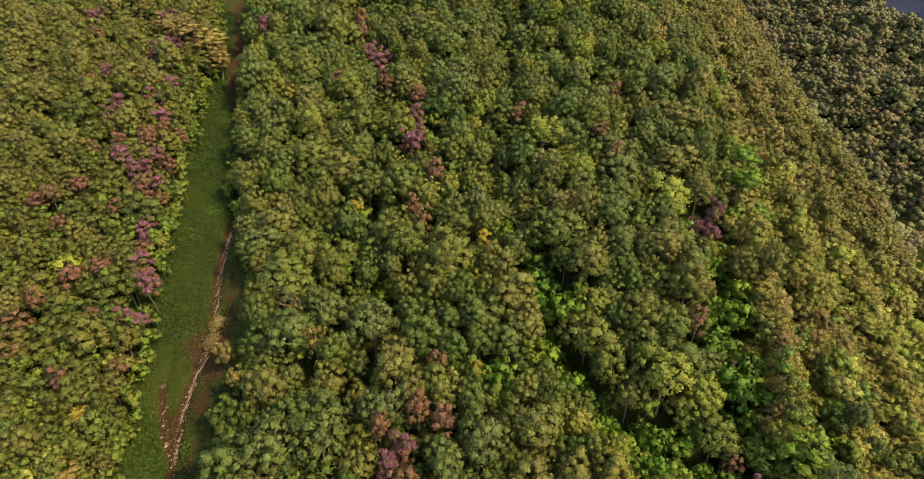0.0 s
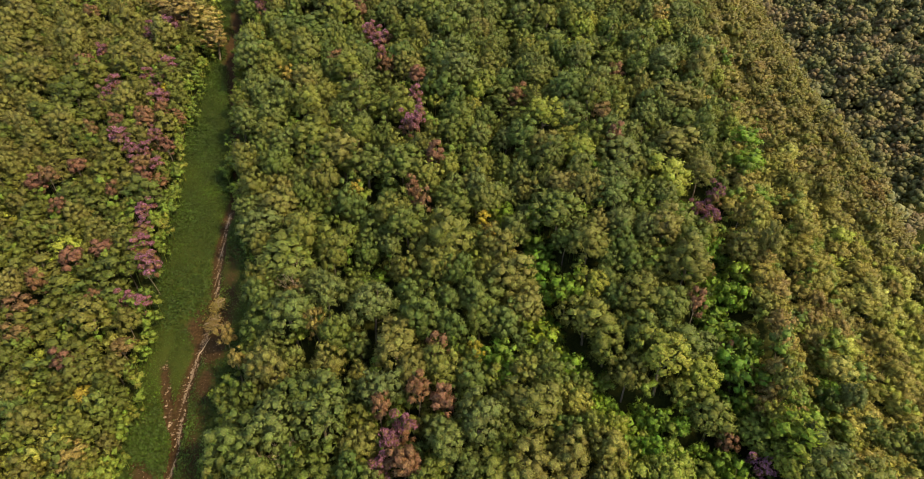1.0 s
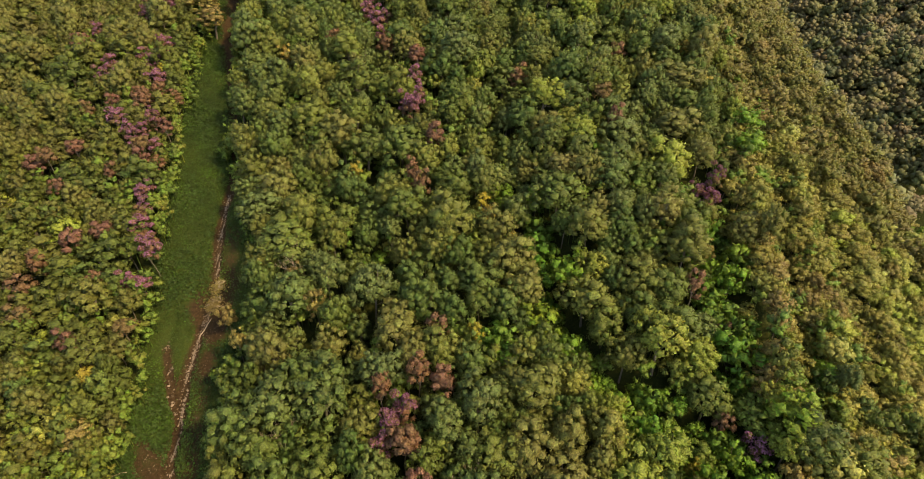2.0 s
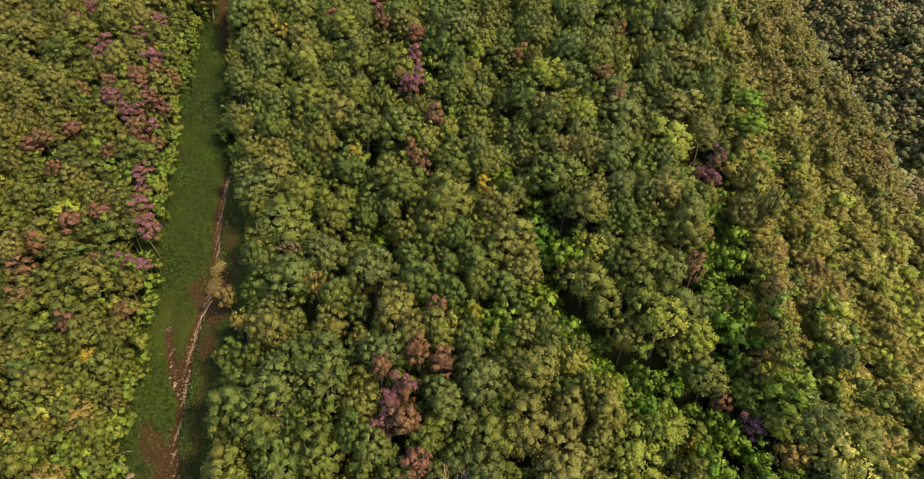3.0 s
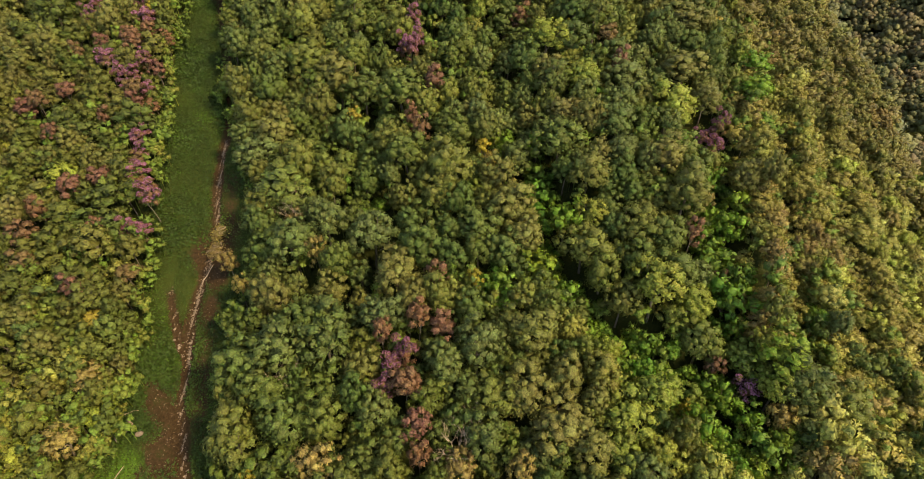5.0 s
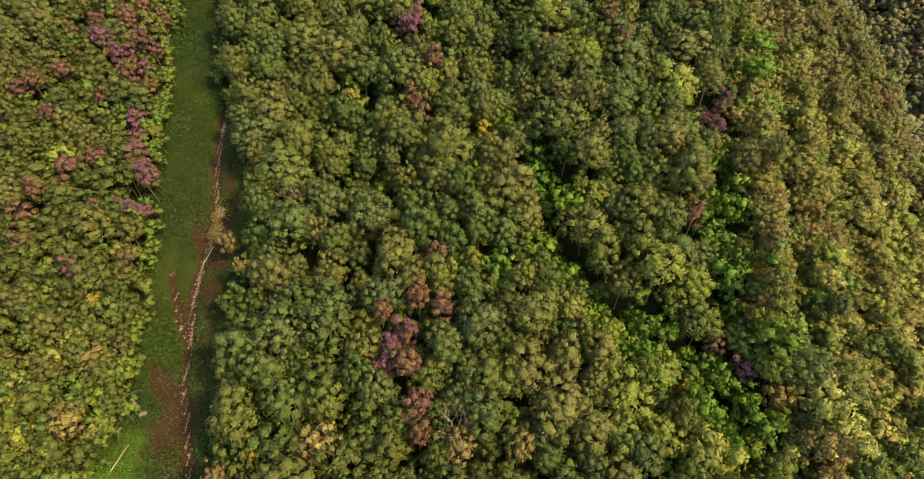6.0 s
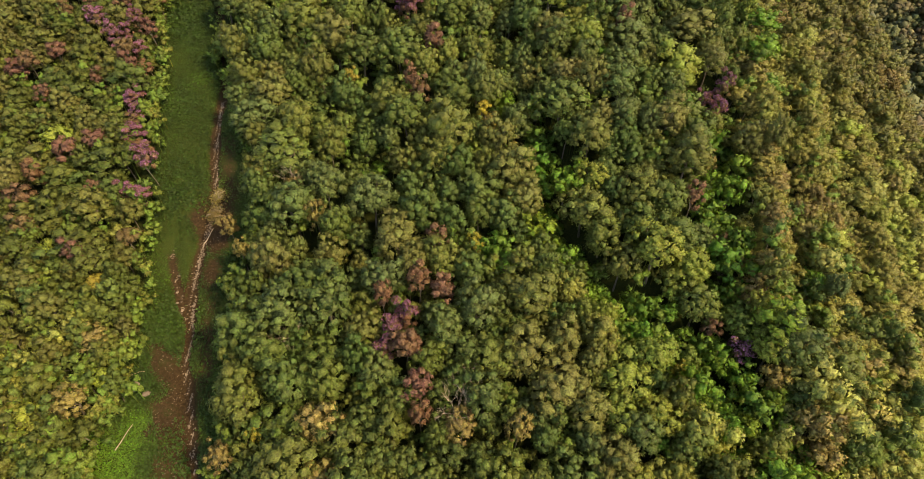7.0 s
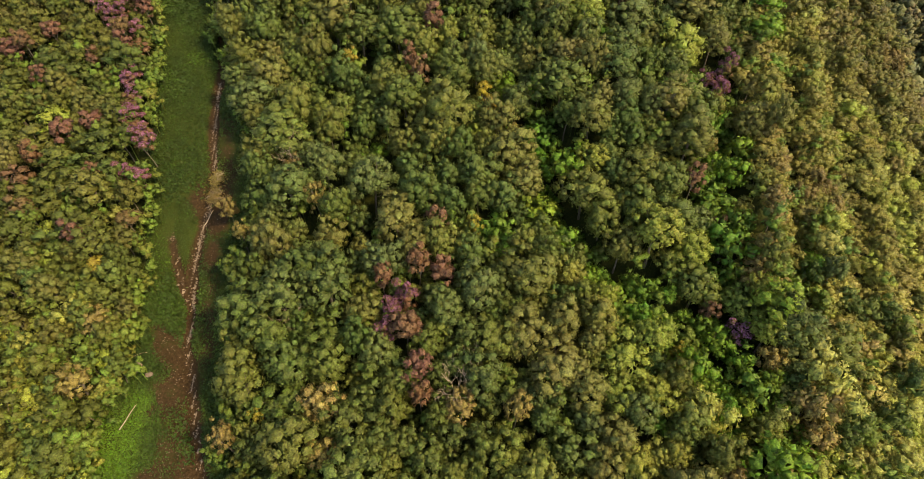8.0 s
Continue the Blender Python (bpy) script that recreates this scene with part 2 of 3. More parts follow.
def soil_at(x, y):
    d = np.abs(x - along(CUT, y))
    v = 1.05 * np.exp(-(d / 1.0) ** 2)
    v = np.maximum(v, .62 * np.exp(-((x - along(CUT, y) - 2.4) / 2.2) ** 2) * smooth(y, 28, 36) * (1 - smooth(y, 66, 78)))
    v = np.maximum(v, .85 * np.exp(-((x - along(CUT, y) - 2.0) / 2.6) ** 2) * smooth(y, 50, 54) * (1 - smooth(y, 62, 66)))
    edge = along(BARE_L, y) + .9 * np.sin(y / 1.3) + .6 * np.sin(y / .55 + 1)
    v = np.maximum(v, .68 * smooth(x, edge - 2.2, edge + 1.6) * (1 - smooth(x, along(CUT, y) + .6, along(CUT, y) + 2.2)) * (1 - smooth(y, 40, 43.5)))
    v = np.maximum(v, .8 * np.exp(-((x + 38.5) / 2.2) ** 2 - ((y - 58) / 4) ** 2))
    v = np.maximum(v, 1.0 * np.exp(-((x - along(SIDE_CUT, y)) / .8) ** 2) * smooth(y, 39, 42) * (1 - smooth(y, 52, 54)))
    v = np.maximum(v, .9 * np.exp(-((x - along(CUT, y)) / 2.5) ** 2) * smooth(y, 100, 112))
    return v * in_strip(x, y, .8)


def spaced(lo, hi, fine_lo, fine_hi, step, grow=1.16):
    mid = list(np.arange(fine_lo, fine_hi + step / 2, step))
    left, right, d = [], [], step
    v = fine_lo
    while v > lo:
        d = min(d * grow, 260)
        v -= d
        left.append(v)
    v, d = fine_hi, step
    while v < hi:
        d = min(d * grow, 260)
        v += d
        right.append(v)
    return np.array(left[::-1] + mid + right)


def build_ground():
    xs = np.unique(np.concatenate([spaced(-4600, 4600, -58, -28, .6, 1.13), np.arange(-24, 130, 3.0), np.arange(130, 340, 8)]))
    ys = spaced(-4600, 4600, 14, 146, 1.0, 1.1)
    X, Y = np.meshgrid(xs, ys)
    Z = height(X, Y)
    nx, ny = len(xs), len(ys)
    idx = np.arange(nx * ny).reshape(ny, nx)
    f = np.stack([idx[:-1, :-1], idx[:-1, 1:], idx[1:, 1:], idx[1:, :-1]], -1).reshape(-1, 4)
    me = bpy.data.meshes.new("ground")
    me.from_pydata(np.stack([X, Y, Z], -1).reshape(-1, 3).tolist(), [], f.tolist())
    me.polygons.foreach_set("use_smooth", np.ones(len(me.polygons), bool))
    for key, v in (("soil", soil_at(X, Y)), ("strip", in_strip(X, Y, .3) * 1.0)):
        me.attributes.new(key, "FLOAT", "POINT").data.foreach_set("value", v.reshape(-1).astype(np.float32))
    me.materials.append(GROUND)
    return tagged(new("ground", me), "steep mountain slope of dark forest soil with a cleared strip of red-brown earth", "ground", kind="structure")


ground = build_ground()


def build_backdrop():
    """A far range beyond the valley, with blue air haze put into its colour."""
    m, n, l, b = blank("far_haze_blue")
    t = noise_tex(n, l, .012, 6, .6)
    r = ramp(n, [(.3, (.014, .018, .034)), (.7, (.026, .032, .054))])
    l.new(t.outputs[0], r.inputs[0])
    l.new(r.outputs[0], b.inputs["Base Color"])
    b.inputs["Roughness"].default_value = 1
    b.inputs["Specular IOR Level"].default_value = 0
    a = np.radians(np.linspace(-20, 85, 90))
    rows = []
    for k, (d, base) in enumerate(((1900, -270), (2300, -120), (2700, 60), (3100, 150), (3500, -260))):
        h = base + (0 if k in (0, 4) else 1) * (50 * np.sin(a * 9 + k) + 28 * np.sin(a * 23 + 2 * k))
        rows.append(np.stack([d * np.sin(a), d * np.cos(a), h], -1))
    v = np.concatenate(rows)
    c = len(a)
    f = [(k * c + i, k * c + i + 1, (k + 1) * c + i + 1, (k + 1) * c + i) for k in range(4) for i in range(c - 1)]
    me = bpy.data.meshes.new("backdrop")
    me.from_pydata(v.tolist(), [], f)
    me.polygons.foreach_set("use_smooth", np.ones(len(me.polygons), bool))
    me.materials.append(m)
    return tagged(new("backdrop", me), "distant hazy blue mountain range beyond the valley", "mountains", kind="structure")


build_backdrop()

# ---------- plant building ----------
rng = np.random.default_rng(11)


def mesh_of(name, verts, faces, material, flat=True, tone=None, shade=None):
    """shade: the direction that each corner's light is reckoned by, so that leaves round off into clumps."""
    me = bpy.data.meshes.new(name)
    me.from_pydata(np.asarray(verts).tolist(), [], faces if isinstance(faces, list) else faces.tolist())
    me.materials.append(material)
    if not flat or shade is not None:
        me.polygons.foreach_set("use_smooth", np.ones(len(me.polygons), bool))
    if tone is not None:
        me.attributes.new("tone", "FLOAT", "POINT").data.foreach_set("value", np.asarray(tone, np.float32))
    if shade is not None:
        me.update()
        me.normals_split_custom_set_from_vertices(np.asarray(shade).tolist())
    return me


def part(name, me, parent, label=""):
    ob = new(name, me)
    ob.parent = parent
    return tagged(ob, label)


def ball(level):
    b = bmesh.new()
    bmesh.ops.create_icosphere(b, subdivisions=level, radius=1)
    b.verts.ensure_lookup_table()
    v = np.array([p.co[:] for p in b.verts])
    f = np.array([[q.index for q in p.verts] for p in b.faces])
    b.free()
    return v, f


EIGHT = (np.array([(1, 0, 0), (-1, 0, 0), (0, 1, 0), (0, -1, 0), (0, 0, 1), (0, 0, -1)], float),
         np.array([(0, 2, 4), (2, 1, 4), (1, 3, 4), (3, 0, 4), (2, 0, 5), (1, 2, 5), (3, 1, 5), (0, 3, 5)]))
BALLS = {0: EIGHT, 1: ball(1)}


def leaf_cards(g, pos, nor, size, wild=.55, plain=False):
    """Folded pointed leaves of four corners (plain: flat, of three), about at right angles to nor."""
    k = len(pos)
    nor = nor + g.normal(0, wild, (k, 3))
    nor /= np.linalg.norm(nor, axis=1)[:, None] + 1e-9
    t = np.cross(nor, g.normal(0, 1, (k, 3)))
    t /= np.linalg.norm(t, axis=1)[:, None] + 1e-9
    w = np.cross(nor, t)
    L = (size * g.uniform(.65, 1.35, k))[:, None]
    a = pos - t * L * .5
    c = pos + t * L * .5 - nor * L * .12
    b = pos + w * L * .33 + nor * L * .10
    d = pos - w * L * .33 + nor * L * .10
    if plain:
        return np.stack([a, c - w * L * .42, c + w * L * .42], 1).reshape(-1, 3), np.arange(3 * k).reshape(k, 3)
    v = np.stack([a, d, c, b], 1).reshape(-1, 3)
    f = np.arange(4 * k).reshape(k, 4)
    return v, f


def crown_lobes(g, R, zc, half, count, lobe=(.30, .46), low=-.3):
    """Rounded clumps over an uneven dome: centres and radii."""
    i = np.arange(count) + .5
    z = 1 - (1 - low) * i / count
    a = i * 2.39996 + g.uniform(0, 6.28)
    q = np.sqrt(1 - z * z)
    swell = 1 + .22 * np.sin(a * 2 + g.uniform(0, 6.28)) + .14 * np.sin(a * 3 + g.uniform(0, 6.28))
    d = np.stack([np.cos(a) * q, np.sin(a) * q, z], -1)
    c = d * np.array([R * .71, R * .71, half * .70]) * (swell * g.uniform(.82, 1.14, count))[:, None]
    c[:, 2] += zc
    r = R * g.uniform(*lobe, count)
    c, r = np.vstack([c, [[0, 0, zc]]]), np.append(r, R * .6)
    return c, r


def unit(v):
    return v / (np.linalg.norm(v, axis=1)[:, None] + 1e-9)


def crown_mesh(g, c, r, zc, leaves, size, level=1, flat_top=.85, wild=.55, plain=False):
    """Clump bodies under a skin of many small leaves: corners, faces and rounded-off normals."""
    bv, bf = BALLS[level]
    V, Fs, N, n = [], [], [], 0
    mid = np.array([0, 0, zc - .3 * r.mean()])
    for k in range(len(r)):
        w = bv * (r[k] * (.84 if level else .83)) * (1 + g.normal(0, .1, (len(bv), 1))) * g.uniform(.85, 1.18, 3)
        if not level:
            q = np.linalg.qr(g.normal(0, 1, (3, 3)))[0]
            w = w @ (q * np.sign(np.linalg.det(q))).T
        w[:, 2] *= flat_top
        V.append(w + c[k])
        N.append(unit(w) + .5 * unit(w + c[k] - mid))
        Fs += (bf + n).tolist()
        n += len(bv)
    for k in range(len(r) - 1):
        m = int(.86 * leaves * (r[k] / r[:-1].mean()) ** 2)
        d = unit(g.normal(0, 1, (m * 3, 3)))
        out = c[k] - mid
        out /= np.linalg.norm(out) + 1e-9
        d = d[(d @ out > -.25) & (d[:, 2] > -.3)][:m]
        p = d * (r[k] * g.uniform(.84, 1.2, len(d)))[:, None]
        p[:, 2] *= flat_top
        p = p + c[k]
        far = np.linalg.norm(p[:, None] - c[None], axis=2) / r[None]
        far[:, k] = 9
        ok = far.min(1) > .8
        v, f = leaf_cards(g, p[ok], d[ok] + np.array([0, 0, .15]), size, wild, plain)
        V.append(v)
        N.append(np.repeat(d[ok] + .5 * unit(p[ok] - mid) + g.normal(0, .3, (int(ok.sum()), 3)), f.shape[1], 0))
        Fs += (f + n).tolist()
        n += len(v)
    return np.vstack(V), Fs, unit(np.vstack(N))


def tube(points, radii, sides=5):
    V, Fs = [], []
    for k, (p, q) in enumerate(zip(points, radii)):
        a = np.arange(sides) * 2 * math.pi / sides
        V.append(np.stack([p[0] + q * np.cos(a), p[1] + q * np.sin(a), np.full(sides, p[2])], -1))
    for k in range(len(points) - 1):
        for i in range(sides):
            j = (i + 1) % sides
            Fs.append([k * sides + i, k * sides + j, (k + 1) * sides + j, (k + 1) * sides + i])
    return np.vstack(V), Fs


def trunk_mesh(g, c, r, base, zc, thick, limbs=6, sunk=.6):
    """A bent, tapered stem and the limbs that reach into the clumps."""
    bend = g.normal(0, .22, 2)
    pts = [np.array([bend[0] * u * u * 2, bend[1] * u * u * 2, -sunk + (zc + sunk) * u]) for u in (0, .25, .5, .75, 1)]
    V, Fs = tube(pts, [thick * q for q in (1.25, 1, .85, .7, .5)], 5)
    for k in g.permutation(len(r) - 1)[:limbs]:
        st = pts[3] * g.uniform(.75, 1)
        mid = (st + c[k]) / 2 + np.array([0, 0, -.12 * r[k]])
        v, f = tube([st, mid, c[k]], [thick * .45, thick * .32, thick * .14], 4)
        Fs += [[q + len(V) for q in x] for x in f]
        V = np.vstack([V, v])
    return V, Fs


class Kind:
    """A kind of plant: a few grown shapes, each built once and then copied."""

    def __init__(self, name, label, category, group, material, shapes, R, H, half, lobes, leaves, leaf, thick=.16,
                 bark=None, lobe=(.22, .36), blossom=None, low=-.7, flat_top=.85, wild=.5, limbs=4, plain=True, level=0):
        self.R, self.H, self.first, self.count = R, H, [], 0
        for k in range(shapes):
            g = np.random.default_rng(abs(hash_name(name)) + k)
            h = half * g.uniform(.85, 1.2)
            zc = H - h
            c, r = crown_lobes(g, R, zc, h, lobes, lobe, low)
            root = new(name)
            root.empty_display_size = .5
            tagged(root, label, category, group)
            v, f, nor = crown_mesh(g, c, r, zc, leaves, leaf, level, flat_top, wild, plain)
            part("crown", mesh_of("crown", v, f, material, shade=nor), root)
            part("trunk", mesh_of("trunk", *trunk_mesh(g, c, r, 0, zc, thick, limbs), bark or BARK, False), root)
            if blossom:
                top = np.argsort(-c[:-1, 2] + g.normal(0, .35 * R, len(c) - 1))[:max(3, int(len(c) * blossom[1]))]
                P, D = [], []
                for q in top:
                    d = g.normal(0, 1, (blossom[2], 3))
                    d[:, 2] = np.abs(d[:, 2])
                    d /= np.linalg.norm(d, axis=1)[:, None]
                    P.append(c[q] + d * np.array([1, 1, flat_top]) * r[q] * 1.1)
                    D.append(d)
                part("blossom", mesh_of("blossom", *leaf_cards(g, np.vstack(P), np.vstack(D), leaf * 1.05, .6), blossom[0]), root, "dense purple flowers")
            self.first.append(root)
        self.used = [False] * shapes

    def plant(self, x, y, R, turn, tall=1.0, lean=0.0):
        s = R / self.R
        k = self.count % len(self.first)
        self.count += 1
        m = pose(x, y, float(height(x, y)), lean, 0, turn) @ Matrix.Diagonal((s, s, s * tall, 1))
        if self.used[k]:
            ob = copy_thing(self.first[k], Matrix())
        else:
            ob = self.first[k]
            self.used[k] = True
        ob.matrix_basis = m
        return ob

    def tidy(self):
        for ob, u in zip(self.first, self.used):
            if not u:
                for o in (*ob.children_recursive, ob):
                    bpy.data.objects.remove(o)


def hash_name(s):
    v = 7
    for ch in s:
        v = (v * 31 + ord(ch)) % 99991
    return v


green_tree = Kind("forest_tree", "green broadleaf forest tree with a clumpy rounded crown", "tree", "green forest trees", GREEN, 8, 3.2, 8.8, 3.6, 44, 36, .27, lobe=(.14, .33))
grey_tree = Kind("dense_tree", "grey-green broadleaf forest tree with a dense crown", "tree", "grey-green forest trees", GREY_GREEN, 6, 2.9, 8.6, 3.4, 48, 36, .25, lobe=(.13, .30))
dark_tree = Kind("shady_tree", "dark green broadleaf forest tree with some shade put into its leaf colour", "tree", "dark green forest trees", DARK, 5, 2.4, 7.9, 3.4, 38, 36, .26, lobe=(.14, .31))
light_tree = Kind("light_tree", "yellow-green broadleaf forest tree with a light clumpy crown", "tree", "yellow-green forest trees", LIGHT, 5, 2.6, 7.9, 3.1, 40, 38, .26, lobe=(.14, .32))
small_tree = Kind("small_tree", "small green bushy tree on the slope", "tree", "small green trees", GREEN, 6, 2.0, 6.0, 2.5, 20, 40, .26, flat_top=.8, lobe=(.17, .40), thick=.1, limbs=3)
bushy_tree = Kind("bushy_tree", "low yellow-green bushy tree beside the cleared strip", "tree", "yellow-green bushy trees", BUSHY, 6, 2.0, 5.6, 2.3, 20, 42, .26, flat_top=.75, lobe=(.17, .42), thick=.09, limbs=3, wild=.55)
olive_tree = Kind("brown_tree", "olive-brown broadleaf forest tree with a full clumpy crown", "tree", "olive-brown trees", OLIVE, 6, 3.2, 8.8, 3.5, 54, 34, .25, lobe=(.13, .30))
rusty_tree = Kind("rusty_tree", "rusty pink-brown faded flowering tree", "tree", "rusty trees", RUST, 4, 1.7, 7.2, 2.3, 16, 40, .27, thick=.1)
flower_tree = Kind("flowering_tree", "small tree covered in bright purple blossom", "tree", "purple flowering trees", RUST, 4, 1.5, 6.4, 2.3, 13, 26, .24, thick=.06, blossom=(PURPLE, .75, 46))
yellow_tree = Kind("yellow_tree", "small tree with bright yellow foliage", "tree", "yellow trees", YELLOW, 3, 1.5, 7.4, 2.1, 14, 40, .27, thick=.1)
under_tree = Kind("young_tree", "young green tree filling a gap in the forest", "tree", "young understorey trees", GREEN, 5, 1.5, 5.0, 2.2, 11, 36, .28, thick=.07, limbs=2)
lush_shrub = Kind("large_leaf_shrub", "bright green large-leaved shrub in a damp gully", "shrub", "lush gully shrubs", LUSH, 4, 1.8, 5.0, 2.2, 13, 26, .40, thick=.09, lobe=(.28, .46), wild=.85, plain=False)
scrub = Kind("shrub", "dense low olive-green scrub bush on the steep slope", "shrub", "slope shrubs", SCRUB, 6, 1.8, 3.9, 1.7, 16, 40, .25, thick=.07, lobe=(.18, .42), limbs=2, wild=.5)
dry_shrub = Kind("dry_shrub", "straw-brown dry scrub bush on the steep rib", "shrub", "dry slope shrubs", DRY_LEAF, 4, 1.8, 4.6, 1.8, 16, 36, .26, thick=.07, lobe=(.24, .38), limbs=3, wild=.7)
sunny_shrub = Kind("pale_shrub", "pale yellow-green low bush with some of the slope's sunlight put into its leaf colour", "shrub", "pale slope shrubs", SUNNY, 4, 1.8, 3.9, 1.7, 15, 42, .24, thick=.07, lobe=(.26, .46), limbs=2, wild=.6)
straw_shrub = Kind("straw_shrub", "straw-yellow dry scrub bush with some of the slope's sunlight put into its leaf colour", "shrub", "straw-yellow slope shrubs", STRAW, 4, 1.8, 3.7, 1.7, 15, 42, .24, thick=.07, lobe=(.18, .42), limbs=2, wild=.6)
dry_tree = Kind("dry_tree", "tan-brown half-bare tree with dry foliage", "tree", "tan dry trees", DRY_LEAF, 4, 2.4, 8.2, 3.0, 30, 30, .26, lobe=(.16, .28), wild=.8)

# single trees that stand out: x, y, crown radius
PURPLE_AT = [(-85.9, 133.2, 1.9), (-68.4, 131.8, 1.9), (-64.9, 119.7, 2.6), (-59.4, 108.6, 1.5), (-62.2, 105.5, 1.3), (-59.7, 103.0, 1.5), (-57.1, 98.4, 1.4),
             (-66.8, 101.4, 1.2), (-74.2, 112.6, 1.1), (-67.7, 98.8, 1.0), (-60.6, 88.0, 1.5), (-56.5, 85.3, 1.6), (-54.6, 88.3, 1.1), (-52.7, 83.5, 1.0),
             (-51.2, 74.5, 1.2), (-50.2, 71.9, 1.0), (-44.2, 128.0, 2.1), (-47.7, 58.7, 1.1), (-45.6, 58.3, 1.0), (-45.5, 62.4, 1.2), (-48.9, 67.7, 1.3),
             (-18.2, 118.7, 2.5), (-8.8, 90.6, 1.8), (-8.7, 98.0, 1.1), (-16.6, 112.6, 1.0), (40.0, 75.5, 2.1), (35.7, 38.2, 1.2), (-7.0, 40.5, 1.2),
             (-8.2, 38.9, 1.1), (-9.3, 36.7, 1.1)]
RUST_AT = [(-82.1, 125.8, 2.4), (-75.7, 108.1, 1.7), (-66.7, 90.2, 1.1), (-52.0, 87.4, 1.2), (-57.0, 91.3, 1.7), (-51.4, 79.7, 2.0), (-53.4, 79.7, 1.4),
           (-50.2, 70.2, 1.3), (-54.0, 66.1, 1.8), (-48.0, 65.6, 1.4), (-57.6, 77.1, 1.2), (-71.1, 79.0, 1.6), (-68.2, 79.0, 1.2), (-64.0, 73.7, 1.1),
           (-59.5, 52.7, 2.6), (-61.7, 57.2, 1.6), (-45.6, 51.8, 1.4), (-25.3, 108.1, 1.7), (-22.4, 124.3, 1.8), (-23.2, 130.3, 1.6), (-14.7, 108.1, 2.4),
           (-8.7, 103.2, 1.8), (-4.4, 82.4, 2.2), (-6.4, 73.7, 1.2), (30.7, 107.4, 1.6), (25.1, 92.4, 1.9), (10.7, 99.6, 2.0), (-2.4, 43.3, 1.7),
           (-5.7, 43.8, 1.4), (32.2, 41.4, 1.0)]
RUST_MORE = [(-3.7, 50.2, 1.4), (-9.9, 42.2, 1.1), (-6.1, 37.1, 1.3), (26.6, 86.5, 1.3), (-7.9, 76.0, 1.1), (-65.4, 82.3, 1.4), (-57.3, 64.0, 1.6), (-60.4, 60.2, 1.3),
             (-63.4, 123.5, 2.1), (-53.9, 82.3, 1.4), (-52.0, 58.4, 1.1), (-51.1, 48.7, 1.3), (-52.6, 94.0, 1.3), (-55.8, 95.5, 1.3), (-58.5, 94.0, 1.2), (-62.5, 92.0, 1.3)]
DRY_AT = [(-23.6, 57.6, 1.8), (-19.6, 53.5, 1.6), (-29.6, 49.4, 1.2), (-0.3, 28.5, 2.3), (-16.5, 28.5, 2.6), (-15.6, 23.9, 2.2),
          (-26.6, 25.0, 1.6), (6.3, 28.0, 1.8), (-45.8, 38.5, 2.3), (43.8, 125.5, 2.6), (36.6, 64.7, 1.6)]
DRY_RIB = [(43.3, 54.8, 1.9), (42.2, 51.5, 1.8), (40.7, 48.1, 1.9), (39.2, 46.2, 1.6), (38.7, 44.3, 1.8), (45.0, 65.1, 2.0), (47.2, 62.7, 1.8), (45.0, 59.5, 1.8),
           (54.0, 56.5, 1.6), (33.8, 44.0, 1.0), (46.5, 38.8, 2.2), (51.3, 37.5, 1.9), (48.2, 31.8, 1.9), (50.6, 29.5, 1.4), (45.8, 30.1, 1.5)]
RUST_LOW = [(35.8, 52.5, 1.0), (32.4, 56.8, 1.2), (-6.9, 36.4, 1.6), (-5.0, 32.3, 1.6), (-4.9, 29.4, 1.2)]
OLIVE_AT = [(-20.4, 83.8, 4.0), (-28.8, 72.6, 3.3), (40.0, 99.5, 5.0), (37.8, 87.4, 4.3), (40.1, 81.1, 3.0),
            (30.5, 68.1, 3.5), (42.8, 66.6, 2.6), (-8.6, 51.0, 3.8), (-13.6, 48.7, 1.8), (7.2, 61.7, 3.8), (8.5, 57.2, 3.2), (-64.6, 70.3, 2.3),
            (4.9, 66.2, 3.0), (-12.2, 38.9, 2.7), (46.1, 65.5, 2.1), (-24.3, 47.4, 2.5), (11.3, 32.8, 4.1), (7.8, 36.4, 3.5), (14.5, 30.4, 3.0),
            (17.9, 25.6, 2.9), (15.6, 22.3, 2.5),
            (12.5, 38.1, 2.8), (15.7, 35.4, 2.1)]
YELLOW_AT = [(-33.8, 103.6, 1.4), (-57.1, 101.4, 1.1), (3.2, 70.8, 1.3), (4.5, 67.7, 1.2), (1.8, 49.8, 1.0), (-47.8, 45.6, 1.7), (-17.5, 77.4, 1.3),
             (46.0, 99.7, 1.4), (45.4, 109.8, 1.2), (-91.1, 133.2, 1.4), (38.1, 115.9, 1.9), (7.5, 66.2, 1.0), (27.6, 35.8, 1.1), (-23.3, 27.4, 1.0)]
